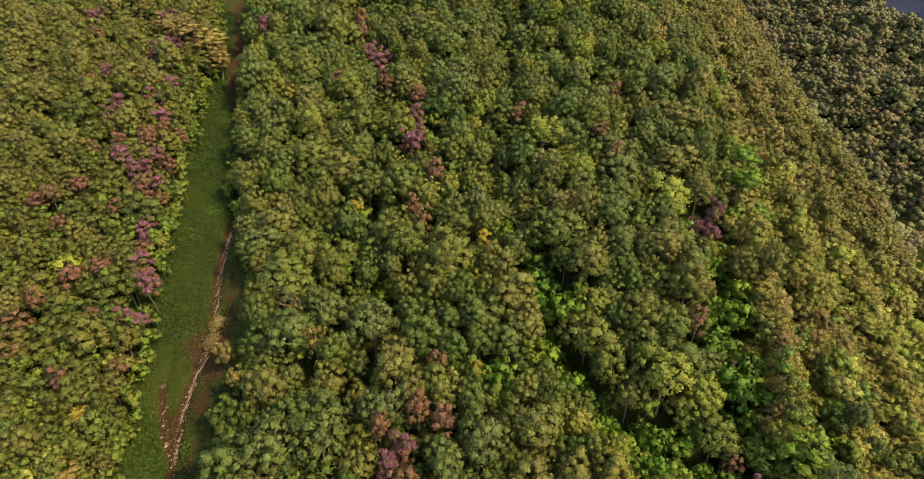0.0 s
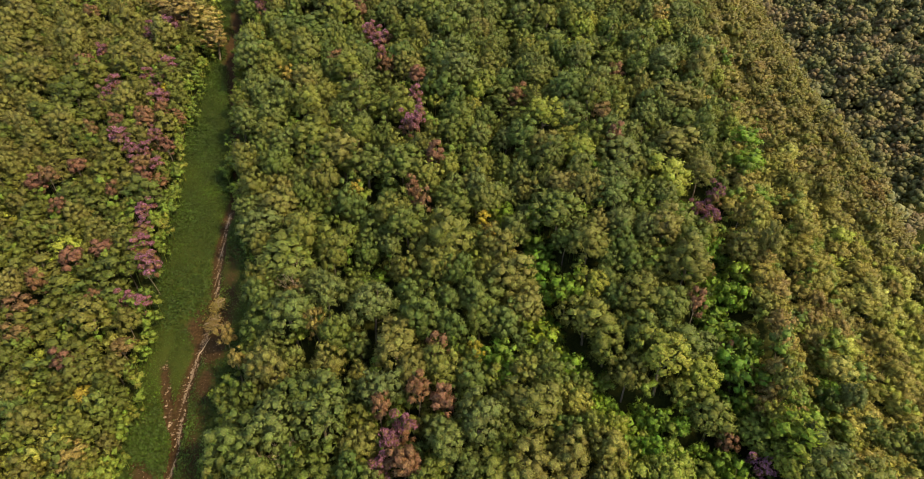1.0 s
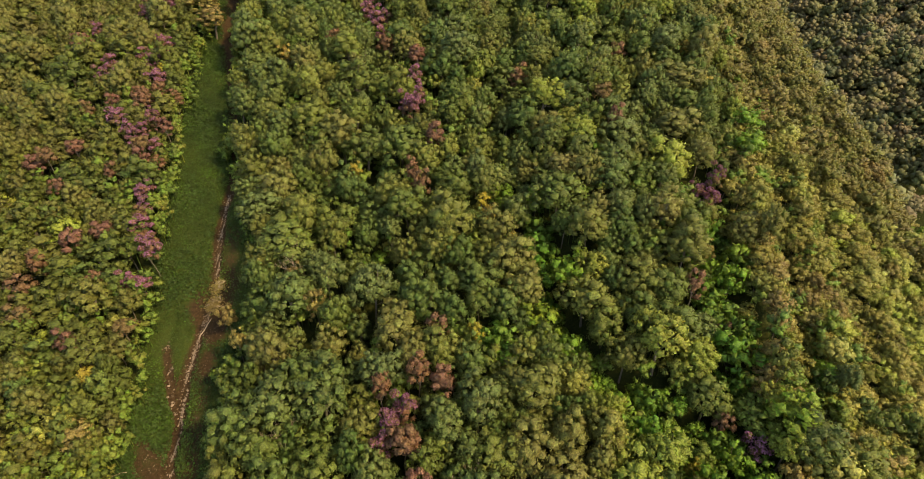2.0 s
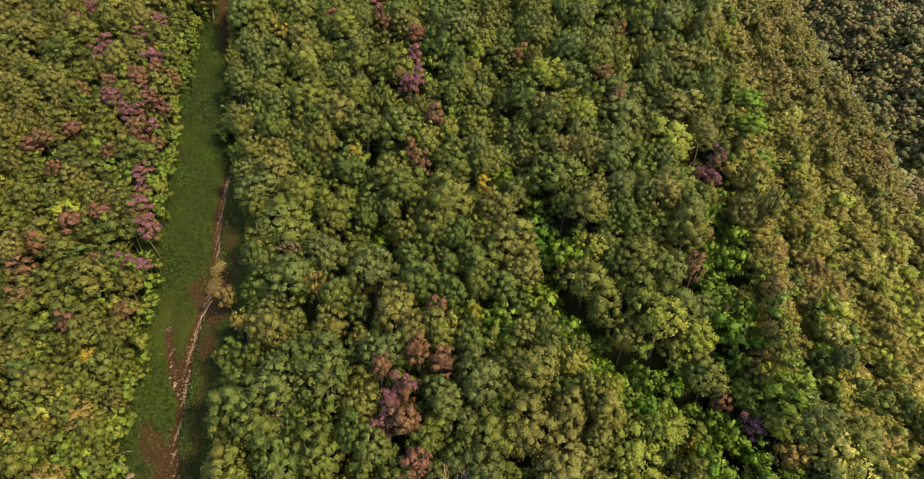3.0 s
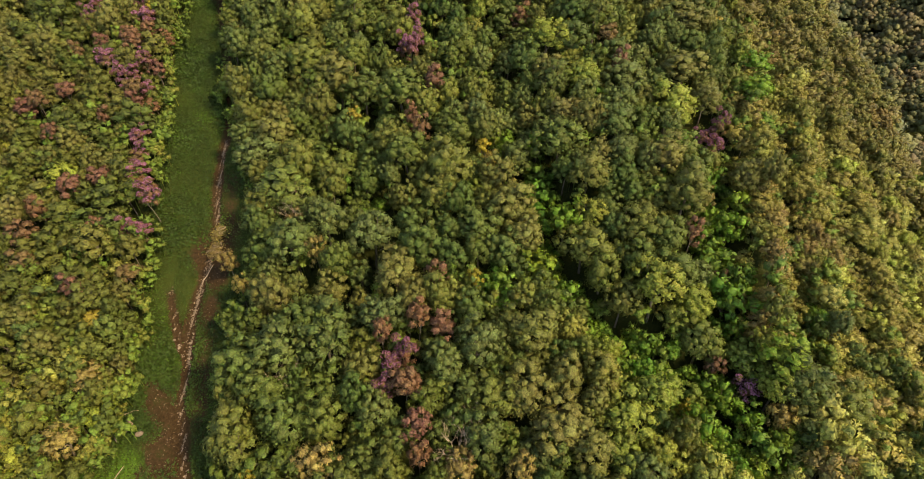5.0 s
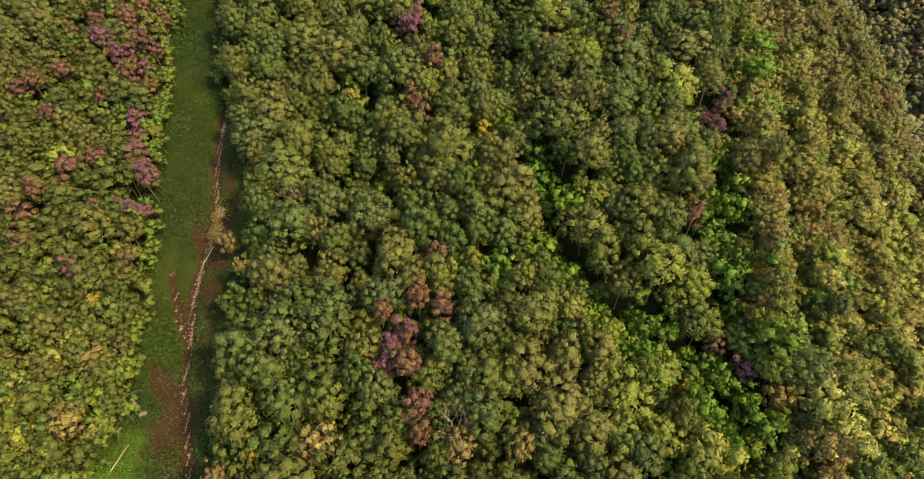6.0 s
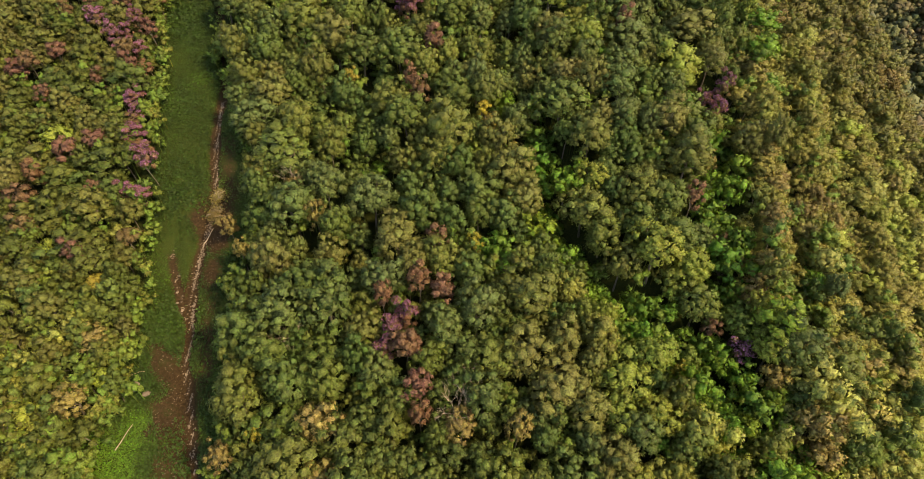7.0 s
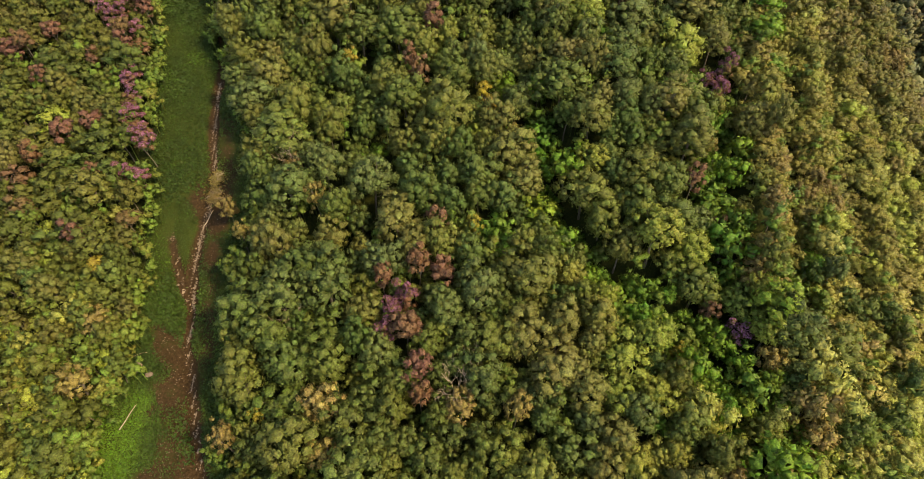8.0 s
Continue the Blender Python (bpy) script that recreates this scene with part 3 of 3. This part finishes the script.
LUSH_AT = [(-13.7, 62.1, 2.0), (-12.3, 64.0, 1.7), (12.9, 57.6, 1.6), (11.9, 59.4, 1.2), (13.6, 53.5, 1.6), (5.0, 51.7, 2.3), (5.6, 48.7, 2.2), (2.7, 50.6, 1.8),
           (15.5, 51.0, 1.5), (16.9, 46.0, 1.9), (18.6, 43.8, 2.0), (20.1, 40.7, 1.8), (25.1, 41.9, 1.9), (27.3, 41.2, 1.6), (50.8, 90.0, 2.6), (49.6, 83.9, 2.7),
           (49.6, 78.7, 2.2), (48.3, 47.9, 1.8), (-23.4, 89.4, 1.5), (8.9, 73.7, 2.0), (22.2, 81.2, 1.8), (-18.2, 66.2, 1.3), (30.7, 35.8, 1.6), (31.1, 33.5, 1.3),
           (22.8, 27.4, 1.4), (40.5, 32.5, 1.5), (30.8, 37.5, 1.4)]
GREEN_AT = [(8.5, 43.8, 4.1), (-1.5, 53.1, 2.3), (2.1, 58.4, 3.1), (-1.3, 73.7, 3.0), (-25.7, 63.2, 4.9), (-8.4, 69.7, 3.4), (17.1, 55.8, 3.6), (19.4, 52.5, 3.1),
            (15.1, 71.5, 4.1), (32.4, 62.3, 3.8), (28.5, 51.7, 3.4), (23.7, 52.7, 3.1), (31.3, 44.0, 3.2), (-28.3, 60.3, 2.5), (-2.8, 47.4, 2.9), (0.4, 47.0, 2.5),
            (-17.2, 52.7, 2.6), (-32.3, 119.8, 4.4), (-22.6, 105.9, 4.1), (24.0, 66.2, 2.6), (18.6, 65.1, 3.4), (-7.0, 124.3, 3.9), (-19.1, 64.0, 2.2)]
GREEN_LOW = [(4.2, 23.3, 2.9), (-0.9, 22.3, 1.9), (-15.6, 32.8, 2.4), (-18.1, 33.5, 1.7), (25.5, 31.6, 2.0), (25.8, 26.2, 2.6), (-27.7, 33.5, 1.8), (-12.8, 35.4, 2.1),
             (-0.3, 33.5, 1.9), (28.5, 23.3, 2.2), (35.3, 26.9, 2.3)]

taken = []


def put(kind, spots, tall=(.9, 1.15)):
    for x, y, R in spots:
        edge = float(along(STRIP_L, y))
        reach = 3.9 if edge - 3.5 < x < edge else 5.4 if x < edge else kind.H if x < 60 else 4.5
        reach += 1.3 if kind in (flower_tree, rusty_tree) else 0
        kind.plant(x, y, R, rng.uniform(0, 360), rng.uniform(*tall) * min(1.5, max(.6, reach / (kind.H * R / kind.R))), rng.uniform(-4, 4))
        taken.append((x, y, R))


put(green_tree, GREEN_AT + GREEN_LOW)
put(olive_tree, OLIVE_AT)
for x, y, R in PURPLE_AT:
    if R < 1.6:
        put(flower_tree, [(x, y, R * 1.35)])
    else:
        put(flower_tree, [(x + .75 * R * math.cos(a), y + .75 * R * math.sin(a), R * rng.uniform(.65, .82)) for a in (.6, 2.7, 4.8)])
put(rusty_tree, [(x, y, min(1.9, R * 1.2)) for x, y, R in RUST_AT + RUST_LOW + RUST_MORE])
put(dry_tree, DRY_AT)
put(dry_shrub, DRY_RIB + [(-32.4, 53.8, 1.3)])
# tan trees over the far end of the strip, and one at its lower edge
for x, y, R, turn in ((-61.5, 124, 4.6, 20), (-55.6, 122, 4.2, 140), (-52.6, 117.5, 3.4, 260), (-66.5, 128, 4.0, 75), (-46.2, 31.3, 2.5, 30)):
    dry_tree.plant(x, y, R, turn, .62 if y > 100 else .74)
    taken.append((x, y, R))
put(yellow_tree, YELLOW_AT)
put(lush_shrub, LUSH_AT)


def gully_near(x, y):
    return max(math.exp(-((x - float(along(q, y))) / w) ** 2) for q, w in ((GULLY_MID, 4.4), (GULLY_RIGHT, 3.2)))


def scrub_from(y):
    """Where the tall wood gives way to the scrub of the steep side."""
    return min(27.5 + .22 * y + 14 * (1 - float(smooth(y, 34, 46))), 46 + .06 * y)


def wanted(x, y):
    """The usual crown radius at a place."""
    if x < float(along(STRIP_L, y)):
        return 2.05 + .6 * float(wave(x, y, 8, 5)) + .3 * float(smooth(y, 70, 110))
    if x > scrub_from(y):
        return 1.75 + .35 * float(wave(x, y, 6, 5))
    return 2.65 + .8 * float(wave(x, y, 7, 6))


def fill(x0, x1, y0, y1, tries, close, seed):
    """Scattered spots, kept apart by their crowns' width."""
    g = np.random.default_rng(seed)
    cell, found = {}, []
    for x, y, R in taken:
        cell.setdefault((int(x // 6), int(y // 6)), []).append((x, y, R))
    for _ in range(tries):
        x, y = g.uniform(x0, x1), g.uniform(y0, y1)
        if x < -.54 * y - 42 or x > .8 * y + 48 or x > 122 + .12 * max(0, y - 120) or y > 146 + 1.0 * max(0, x - 20):
            continue
        R = wanted(x, y) * g.uniform(.66, 1.38)
        if bool(in_strip(x, y, R * .8)):
            continue
        i, j = int(x // 6), int(y // 6)
        near = close * (.7 if x > 38 and y < 46 else .84 if x > scrub_from(y) else .9 if x < -44 else .97)
        if all((x - a) ** 2 + (y - b) ** 2 > ((R + q) * near) ** 2 for di in (-1, 0, 1) for dj in (-1, 0, 1) for a, b, q in cell.get((i + di, j + dj), ())):
            cell.setdefault((i, j), []).append((x, y, R))
            found.append((x, y, R))
    return found


spots = fill(-122, 134, 8, 255, 95000, .60, 5)
rest = []
for x, y, R in sorted(spots, key=lambda q: q[0] ** 2 + q[1] ** 2):
    u = rng.uniform()
    if x + rng.normal(0, 2.0) > scrub_from(y):
        patch = float(wave(x, y, 5.5, 8)) + rng.normal(0, .3)
        # Paler shrubs thicken on the sunlit flank; their colour carries part of its light.
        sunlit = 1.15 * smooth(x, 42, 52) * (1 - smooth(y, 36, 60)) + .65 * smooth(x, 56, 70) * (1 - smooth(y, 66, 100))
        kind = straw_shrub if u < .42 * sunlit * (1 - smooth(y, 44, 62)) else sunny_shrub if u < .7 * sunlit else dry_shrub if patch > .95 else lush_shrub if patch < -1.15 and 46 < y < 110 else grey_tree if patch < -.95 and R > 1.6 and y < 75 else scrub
    elif x < float(along(STRIP_L, y)):
        kind = sunny_shrub if u < .26 * (1 - smooth(y, 30, 50)) + .08 * (1 - smooth(y, 60, 85)) else olive_tree if u > 1 - .09 - .30 * smooth(y, 60, 100) else bushy_tree if u < .8 else small_tree
    else:
        wet = gully_near(x, y)
        bright = .75 * smooth(x, 12, 22) * (1 - smooth(y, 42, 56)) + .05
        stand = min(1, max(0, .5 + .42 * float(wave(x, y, 10, 9)) + rng.normal(0, .2)))
        # Darker trees stand in for shade in the lower middle and along the gullies.
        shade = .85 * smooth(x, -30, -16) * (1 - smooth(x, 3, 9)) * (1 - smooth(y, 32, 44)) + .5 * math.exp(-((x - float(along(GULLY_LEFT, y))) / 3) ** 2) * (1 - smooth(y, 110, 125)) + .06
        # Pale shrubs mixed in here as well to brighten the sun-facing low corner.
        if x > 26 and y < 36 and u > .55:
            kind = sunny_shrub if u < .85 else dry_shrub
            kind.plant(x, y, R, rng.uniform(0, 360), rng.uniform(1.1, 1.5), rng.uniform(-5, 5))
            continue
        # Upper gullies get more of the dark trees to deepen their shade.
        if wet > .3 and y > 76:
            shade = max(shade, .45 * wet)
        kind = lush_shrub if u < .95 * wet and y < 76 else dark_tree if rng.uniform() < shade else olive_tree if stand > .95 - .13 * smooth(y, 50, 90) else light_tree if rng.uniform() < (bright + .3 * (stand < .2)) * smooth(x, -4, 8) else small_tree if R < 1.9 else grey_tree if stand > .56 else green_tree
    if kind.count >= 300:
        kind = {bushy_tree: small_tree, small_tree: bushy_tree, green_tree: grey_tree, grey_tree: olive_tree}.get(kind)
        if kind and kind.count >= 300:
            kind = None
    if kind is None:
        rest.append((x, y, R))
    else:
        taller = 1.3 if kind is lush_shrub else 1.0
        kind.plant(x, y, R, rng.uniform(0, 360), taller * rng.uniform(.85, 1.2) * min(1.25, (kind.R / R) ** .45), rng.uniform(-5, 5))
taken += spots


def wanted(x, y):
    return 1.15 if gully_near(x, y) > .25 else 1.0


for x, y, R in sorted(fill(-60, 60, 14, 140, 24000, .62, 9), key=lambda q: q[1]):
    if gully_near(x, y) > .3 and y < 76 and lush_shrub.count < 300:
        lush_shrub.plant(x, y, R * 1.3, rng.uniform(0, 360), rng.uniform(.9, 1.4), rng.uniform(-5, 5))
    elif under_tree.count < 300:
        under_tree.plant(x, y, R * 1.35, rng.uniform(0, 360), rng.uniform(1.0, 1.5), rng.uniform(-5, 5))
for k in (straw_shrub, dark_tree, light_tree, under_tree, dry_tree, dry_shrub, sunny_shrub, green_tree, grey_tree, bushy_tree, small_tree, olive_tree, rusty_tree, flower_tree, yellow_tree, lush_shrub, scrub):
    k.tidy()


def woods(name, label, category, places, material, R0, H, half, lobes, leaves, leaf, level, seed, shapes=6):
    """Many uncounted plants as one object."""
    g = np.random.default_rng(seed)
    grown = []
    for k in range(shapes):
        c, r = crown_lobes(g, R0, H - half, half, lobes, (.36, .55) if lobes < 10 else (.24, .42))
        v, f, nor = crown_mesh(g, c, r, H - half, leaves, leaf, level, .85, .5, True)
        st, sf = tube([(0, 0, -1), (.1, 0, H - half)], [.07 * R0, .04 * R0], 3)
        grown.append((np.vstack([v, st]), f + [[q + len(v) for q in e] for e in sf], np.vstack([nor, unit(st * np.array([1, 1, 0]))])))
    V, Fs, T, N, n = [], [], [], [], 0
    for x, y, R in places:
        v, f, nor = grown[int(g.integers(shapes))]
        a, s = g.uniform(0, 6.28), R / R0
        rot = np.array([[math.cos(a), -math.sin(a), 0], [math.sin(a), math.cos(a), 0], [0, 0, g.uniform(.85, 1.2)]]) * s
        V.append(v @ rot.T + np.array([x, y, float(height(x, y))]))
        Fs += [[q + n for q in e] for e in f]
        N.append(nor @ rot.T)
        T.append(np.full(len(v), g.uniform()))
        n += len(v)
    if not V:
        return None
    return tagged(new(name, mesh_of(name, np.vstack(V), Fs, material, tone=np.concatenate(T), shade=unit(np.vstack(N)))), label, category, kind="stuff")


woods("slope_scrub", "dense low olive-green scrub covering the steep mountainside", "scrub", rest, SCRUB_SOFT, 1.75, 3.9, 1.7, 10, 17, .34, 0, 21)

# low growth that closes the floor of the wood
g = np.random.default_rng(61)
under = []
for _ in range(9000):
    x, y = g.uniform(-115, 60), g.uniform(10, 150)
    if -.54 * y - 40 < x and not bool(in_strip(x, y, .5)):
        under.append((x, y, g.uniform(.8, 1.6)))
under = under[:2000]
for _ in range(260):
    y = g.uniform(18, 140)
    under.append((float(along(STRIP_L, y)) + g.normal(-.3, .7), y, g.uniform(.6, 1.2)))
    y = g.uniform(18, 140)
    under.append((float(along(STRIP_R, y)) + g.normal(.2, .5), y, g.uniform(.4, .9)))
woods("undergrowth", "dark green undergrowth on the forest floor", "undergrowth", under, UNDER, 1.4, 5.0, 1.9, 4, 16, .4, 0, 23)

g = np.random.default_rng(31)
far = []
cells = {}
for _ in range(26000):
    y = g.uniform(120, 480)
    x = g.uniform(95, 345)
    if not (.50 * y < x < 1.0 * y and 138 + .2 * max(0, y - 200) < x < 288):
        continue
    if float(height(x, y)) > .39 * min(y, 230) - 300:
        R = g.uniform(3.0, 5.2)
        i, j = int(x // 8), int(y // 8)
        if all((x - a) ** 2 + (y - b) ** 2 > ((R + q) * .40) ** 2 for di in (-1, 0, 1) for dj in (-1, 0, 1) for a, b, q in cells.get((i + di, j + dj), ())):
            cells.setdefault((i, j), []).append((x, y, R))
            far.append((x, y, R))
woods("far_woods", "dark forest covering the far side of the valley", "forest", far, FAR_LEAVES, 2.6, 8.0, 3.1, 15, 10, .5, 1, 33)


# ---------- the cleared strip ----------
def herbs():
    g = np.random.default_rng(41)
    y = np.append(g.uniform(16, 146, 100000), g.uniform(16, 44, 30000))
    u = np.append(g.uniform(-.08, 1.08, 100000), g.uniform(-.25, .4, 30000))
    L, Rr = along(STRIP_L, y), along(STRIP_R, y)
    x = L + (Rr - L) * u
    bare = soil_at(x, y) + .3 * wave(x, y, 1.1, 3) + .28 * wave(x, y, 2.4, 4)
    ok = (bare < g.uniform(.3, .78, len(x))) & (np.abs(x - along(CUT, y)) > .5)
    x, y = x[ok], y[ok]
    k = len(x)
    up = np.stack([g.normal(0, .45, k), g.normal(-.2, .45, k), np.ones(k)], -1)
    size = .26 * (1 + .5 * wave(x, y, 3, 7))
    pos = np.stack([x, y, height(x, y) + size * g.uniform(.1, .9, k)], -1)
    v, f = leaf_cards(g, pos, up, 1.0, .5, True)
    v = np.repeat(pos, 3, 0) + (v - np.repeat(pos, 3, 0)) * np.repeat(size, 3)[:, None]
    t = np.clip(.3 + .3 * wave(x, y, 4, 2) + .15 * wave(x, y, 1.3, 6) + .5 * smooth(-x, 37.5, 40) * (1 - smooth(y, 26, 36)) + g.normal(0, .12, k), 0, 1)
    return tagged(new("grass", mesh_of("grass", v, f, GRASS, tone=np.repeat(t, 3))), "low green herbs and grass on the cleared strip", "grass", kind="stuff")


herbs()


def stone_mesh(seed):
    g = np.random.default_rng(seed)
    v, f = BALLS[1]
    v = v * (1 + g.normal(0, .16, (len(v), 1))) * np.array([1, .72, .5])
    return mesh_of("stone", v, f, STONE)


STONES = [stone_mesh(k) for k in range(6)]


def gravel():
    g = np.random.default_rng(57)
    V, Fs, T = [], [], []
    v0, f0 = BALLS[1]
    for k in range(3300):
        if k < 2600:
            y = g.uniform(17, 78)
            x = float(along(CUT, y)) + g.normal(0, .2)
        elif k < 2750:
            y = g.uniform(43, 53)
            x = float(along(SIDE_CUT, y)) + g.normal(0, .22)
        elif k < 3150:
            y = g.uniform(17, 41)
            x = float(along(BARE_L, y)) + (float(along(CUT, y)) - float(along(BARE_L, y))) * g.uniform(-.1, 1)
        else:
            y = g.uniform(40, 66)
            x = float(along(CUT, y)) + g.uniform(.5, 4)
        s = g.uniform(.05, .12) if k < 2750 else g.uniform(.03, .075)
        p = v0 * (1 + g.normal(0, .15, (len(v0), 1))) * np.array([s * g.uniform(.8, 1.5), s, s * .6])
        V.append(p + np.array([x, y, float(height(x, y)) + .2 * s]))
        Fs += (f0 + k * len(v0)).tolist()
    return tagged(new("gravel", mesh_of("gravel", np.vstack(V), Fs, STONE)), "small pale stones strewn over the red-brown earth", "gravel", kind="stuff")


gravel()


def stones():
    g = np.random.default_rng(51)
    for k in range(290):
        if k < 185:
            y = g.uniform(18, 76) if k < 160 else g.uniform(76, 110)
            x = float(along(CUT, y)) + g.normal(0, .2)
            s = g.uniform(.09, .2)
        elif k < 197:
            y = g.uniform(43, 53)
            x = float(along(SIDE_CUT, y)) + g.normal(0, .3)
            s = g.uniform(.12, .28)
        else:
            y = g.uniform(18, 40)
            x = float(along(BARE_L, y)) + (float(along(CUT, y)) - float(along(BARE_L, y))) * g.uniform(0, 1)
            s = g.uniform(.04, .09)
        ob = new("stone", STONES[k % 6])
        ob.matrix_basis = pose(x, y, float(height(x, y)) + s * .12, g.uniform(-20, 20), g.uniform(-20, 20), g.uniform(0, 360)) @ Matrix.Scale(s, 4)
        tagged(ob, "pale brown loose stone in the washed-out earth", "stone", "stones in the cut")


stones()
for x, y, s in ((-41.4, 34.6, .95), (-39.7, 34.1, .6)):
    ob = new("boulder", STONES[int(s * 10) % 6])
    ob.matrix_basis = pose(x, y, float(height(x, y)) + s * .2, 8, 5, 40 * s) @ Matrix.Scale(s, 4)
    tagged(ob, "pale tan boulder lying at the edge of the strip", "boulder", "boulders")


# ---------- bare trees, fallen stems, a heap of dry brush ----------
def bare_tree(x, y, tall, seed, turn):
    """A leafless tree: bent stem, limbs, branches and twigs."""
    g = np.random.default_rng(seed)
    root = new("bare_tree")
    root.matrix_basis = pose(x, y, float(height(x, y)), 0, 0, turn)
    tagged(root, "pale leafless tree with a spreading twiggy crown", "tree", "bare trees")
    stem = [np.array([0, 0, -.6]), np.array([.1, .05, tall * .3]), np.array([.25, -.05, tall * .62])]
    part("trunk", mesh_of("trunk", *tube(stem, [.16, .13, .1], 6), DRY, False), root)

    def limb(V, Fs, a, way, length, thick, depth):
        way = way / np.linalg.norm(way)
        mid = a + way * length * .5 + g.normal(0, .06 * length, 3)
        end = a + way * length + np.array([0, 0, .12 * length])
        side = tube([a, mid, end], [thick, thick * .75, thick * .5], 4 if depth < 2 else 3)
        n = sum(len(v) for v in V)
        V.append(side[0])
        Fs.extend([[q + n for q in f] for f in side[1]])
        if depth < 3:
            for _ in range((5, 5, 4)[depth]):
                st = a + (end - a) * g.uniform(.45, 1)
                limb(V, Fs, st, way + g.normal(0, .6, 3) + np.array([0, 0, .15]), length * g.uniform(.5, .72), thick * .55, depth + 1)

    for k in range(5):
        a, V, Fs = k * 1.257 + g.uniform(-.3, .3), [], []
        limb(V, Fs, stem[1] + (stem[2] - stem[1]) * g.uniform(.4, 1), np.array([math.cos(a), math.sin(a), g.uniform(.5, 1.0)]), tall * .2, .06, 1)
        part("branch", mesh_of("branch", np.vstack(V), Fs, DRY, False), root)


for x, y, tall, seed in ((-23.9, 58.9, 9.6, 1), (-21.2, 38.0, 9.0, 2), (.4, 32.6, 9.2, 3), (-.9, 30.2, 9.0, 4)):
    bare_tree(x, y, tall, seed, 67 * seed)


def fallen_stem(x, y, length, thick, turn, label):
    a = radians(turn)
    pts = []
    for u in np.linspace(-.5, .5, 7):
        px, py = u * length * math.cos(a), u * length * math.sin(a) + .06 * math.sin(u * 9)
        pts.append((px, py, float(height(x + px, y + py)) - float(height(x, y)) + thick * .9))
    # ring planes stand across the stem
    V, Fs = [], []
    for k, p in enumerate(pts):
        q = thick * (1.15 - .09 * k)
        for i in range(6):
            c = i * math.pi / 3
            V.append((p[0] - math.sin(a) * q * math.cos(c), p[1] + math.cos(a) * q * math.cos(c), p[2] + q * math.sin(c)))
    for k in range(6):
        for i in range(6):
            Fs.append([k * 6 + i, k * 6 + (i + 1) % 6, k * 6 + 6 + (i + 1) % 6, k * 6 + 6 + i])
    Fs += [list(range(5, -1, -1)), list(range(36, 42))]
    ob = new("fallen_log", mesh_of("fallen_log", V, Fs, DRY, False))
    ob.matrix_basis = pose(x, y, float(height(x, y)) + .12)
    tagged(ob, label, "log", "fallen stems")


fallen_stem(-41.0, 29.2, 3.2, .07, 65, "thin pale fallen stem lying on the herbs")
fallen_stem(-36.9, 55.2, 2.4, .07, 58, "pale fallen stem lying across the earth")
fallen_stem(-41.6, 36.3, 2.2, .06, 20, "thin pale fallen stem at the strip's edge")


def brush_heap(x, y, seed):
    """Cut branches thrown on a heap, with dry leaves still on them."""
    g = np.random.default_rng(seed)
    root = new("brush_heap")
    root.matrix_basis = pose(x, y, float(height(x, y)), 0, 0, 0)
    tagged(root, "heap of tan dry brushwood lying beside the washed-out cut", "brushwood")
    for _ in range(16):
        a, b = g.uniform(0, 6.28), g.normal(0, .45, 2) * np.array([1.0, 1.7])
        length, lift = g.uniform(1.0, 2.0), g.uniform(.15, .75)
        way = np.array([math.cos(a), math.sin(a), g.uniform(-.15, .35)])
        mid = np.array([b[0], b[1], lift])
        pts = [mid - way * length * .5, mid + g.normal(0, .06, 3), mid + way * length * .5]
        V, Fs = [], []
        for k, p in enumerate(pts):
            q = (.06, .045, .02)[k]
            for i in range(5):
                c = i * 1.2566
                V.append(p + np.array([-math.sin(a) * math.cos(c), math.cos(a) * math.cos(c), math.sin(c)]) * q)
        for k in range(2):
            Fs += [[k * 5 + i, k * 5 + (i + 1) % 5, k * 5 + 5 + (i + 1) % 5, k * 5 + 5 + i] for i in range(5)]
        part("branch", mesh_of("branch", V, Fs + [[4, 3, 2, 1, 0], [10, 11, 12, 13, 14]], DRY, False), root)
    P = g.normal(0, 1, (900, 3)) * np.array([.55, 1.05, .28]) + np.array([0, 0, .3])
    P[:, 2] = np.abs(P[:, 2])
    part("leaves", mesh_of("leaves", *leaf_cards(g, P, np.tile([0, 0, 1.0], (900, 1)), .26, .7), DRY_LEAF), root, "dry tan leaves")


brush_heap(-36.4, 61.4, 71)
brush_heap(-36.2, 58.6, 72)
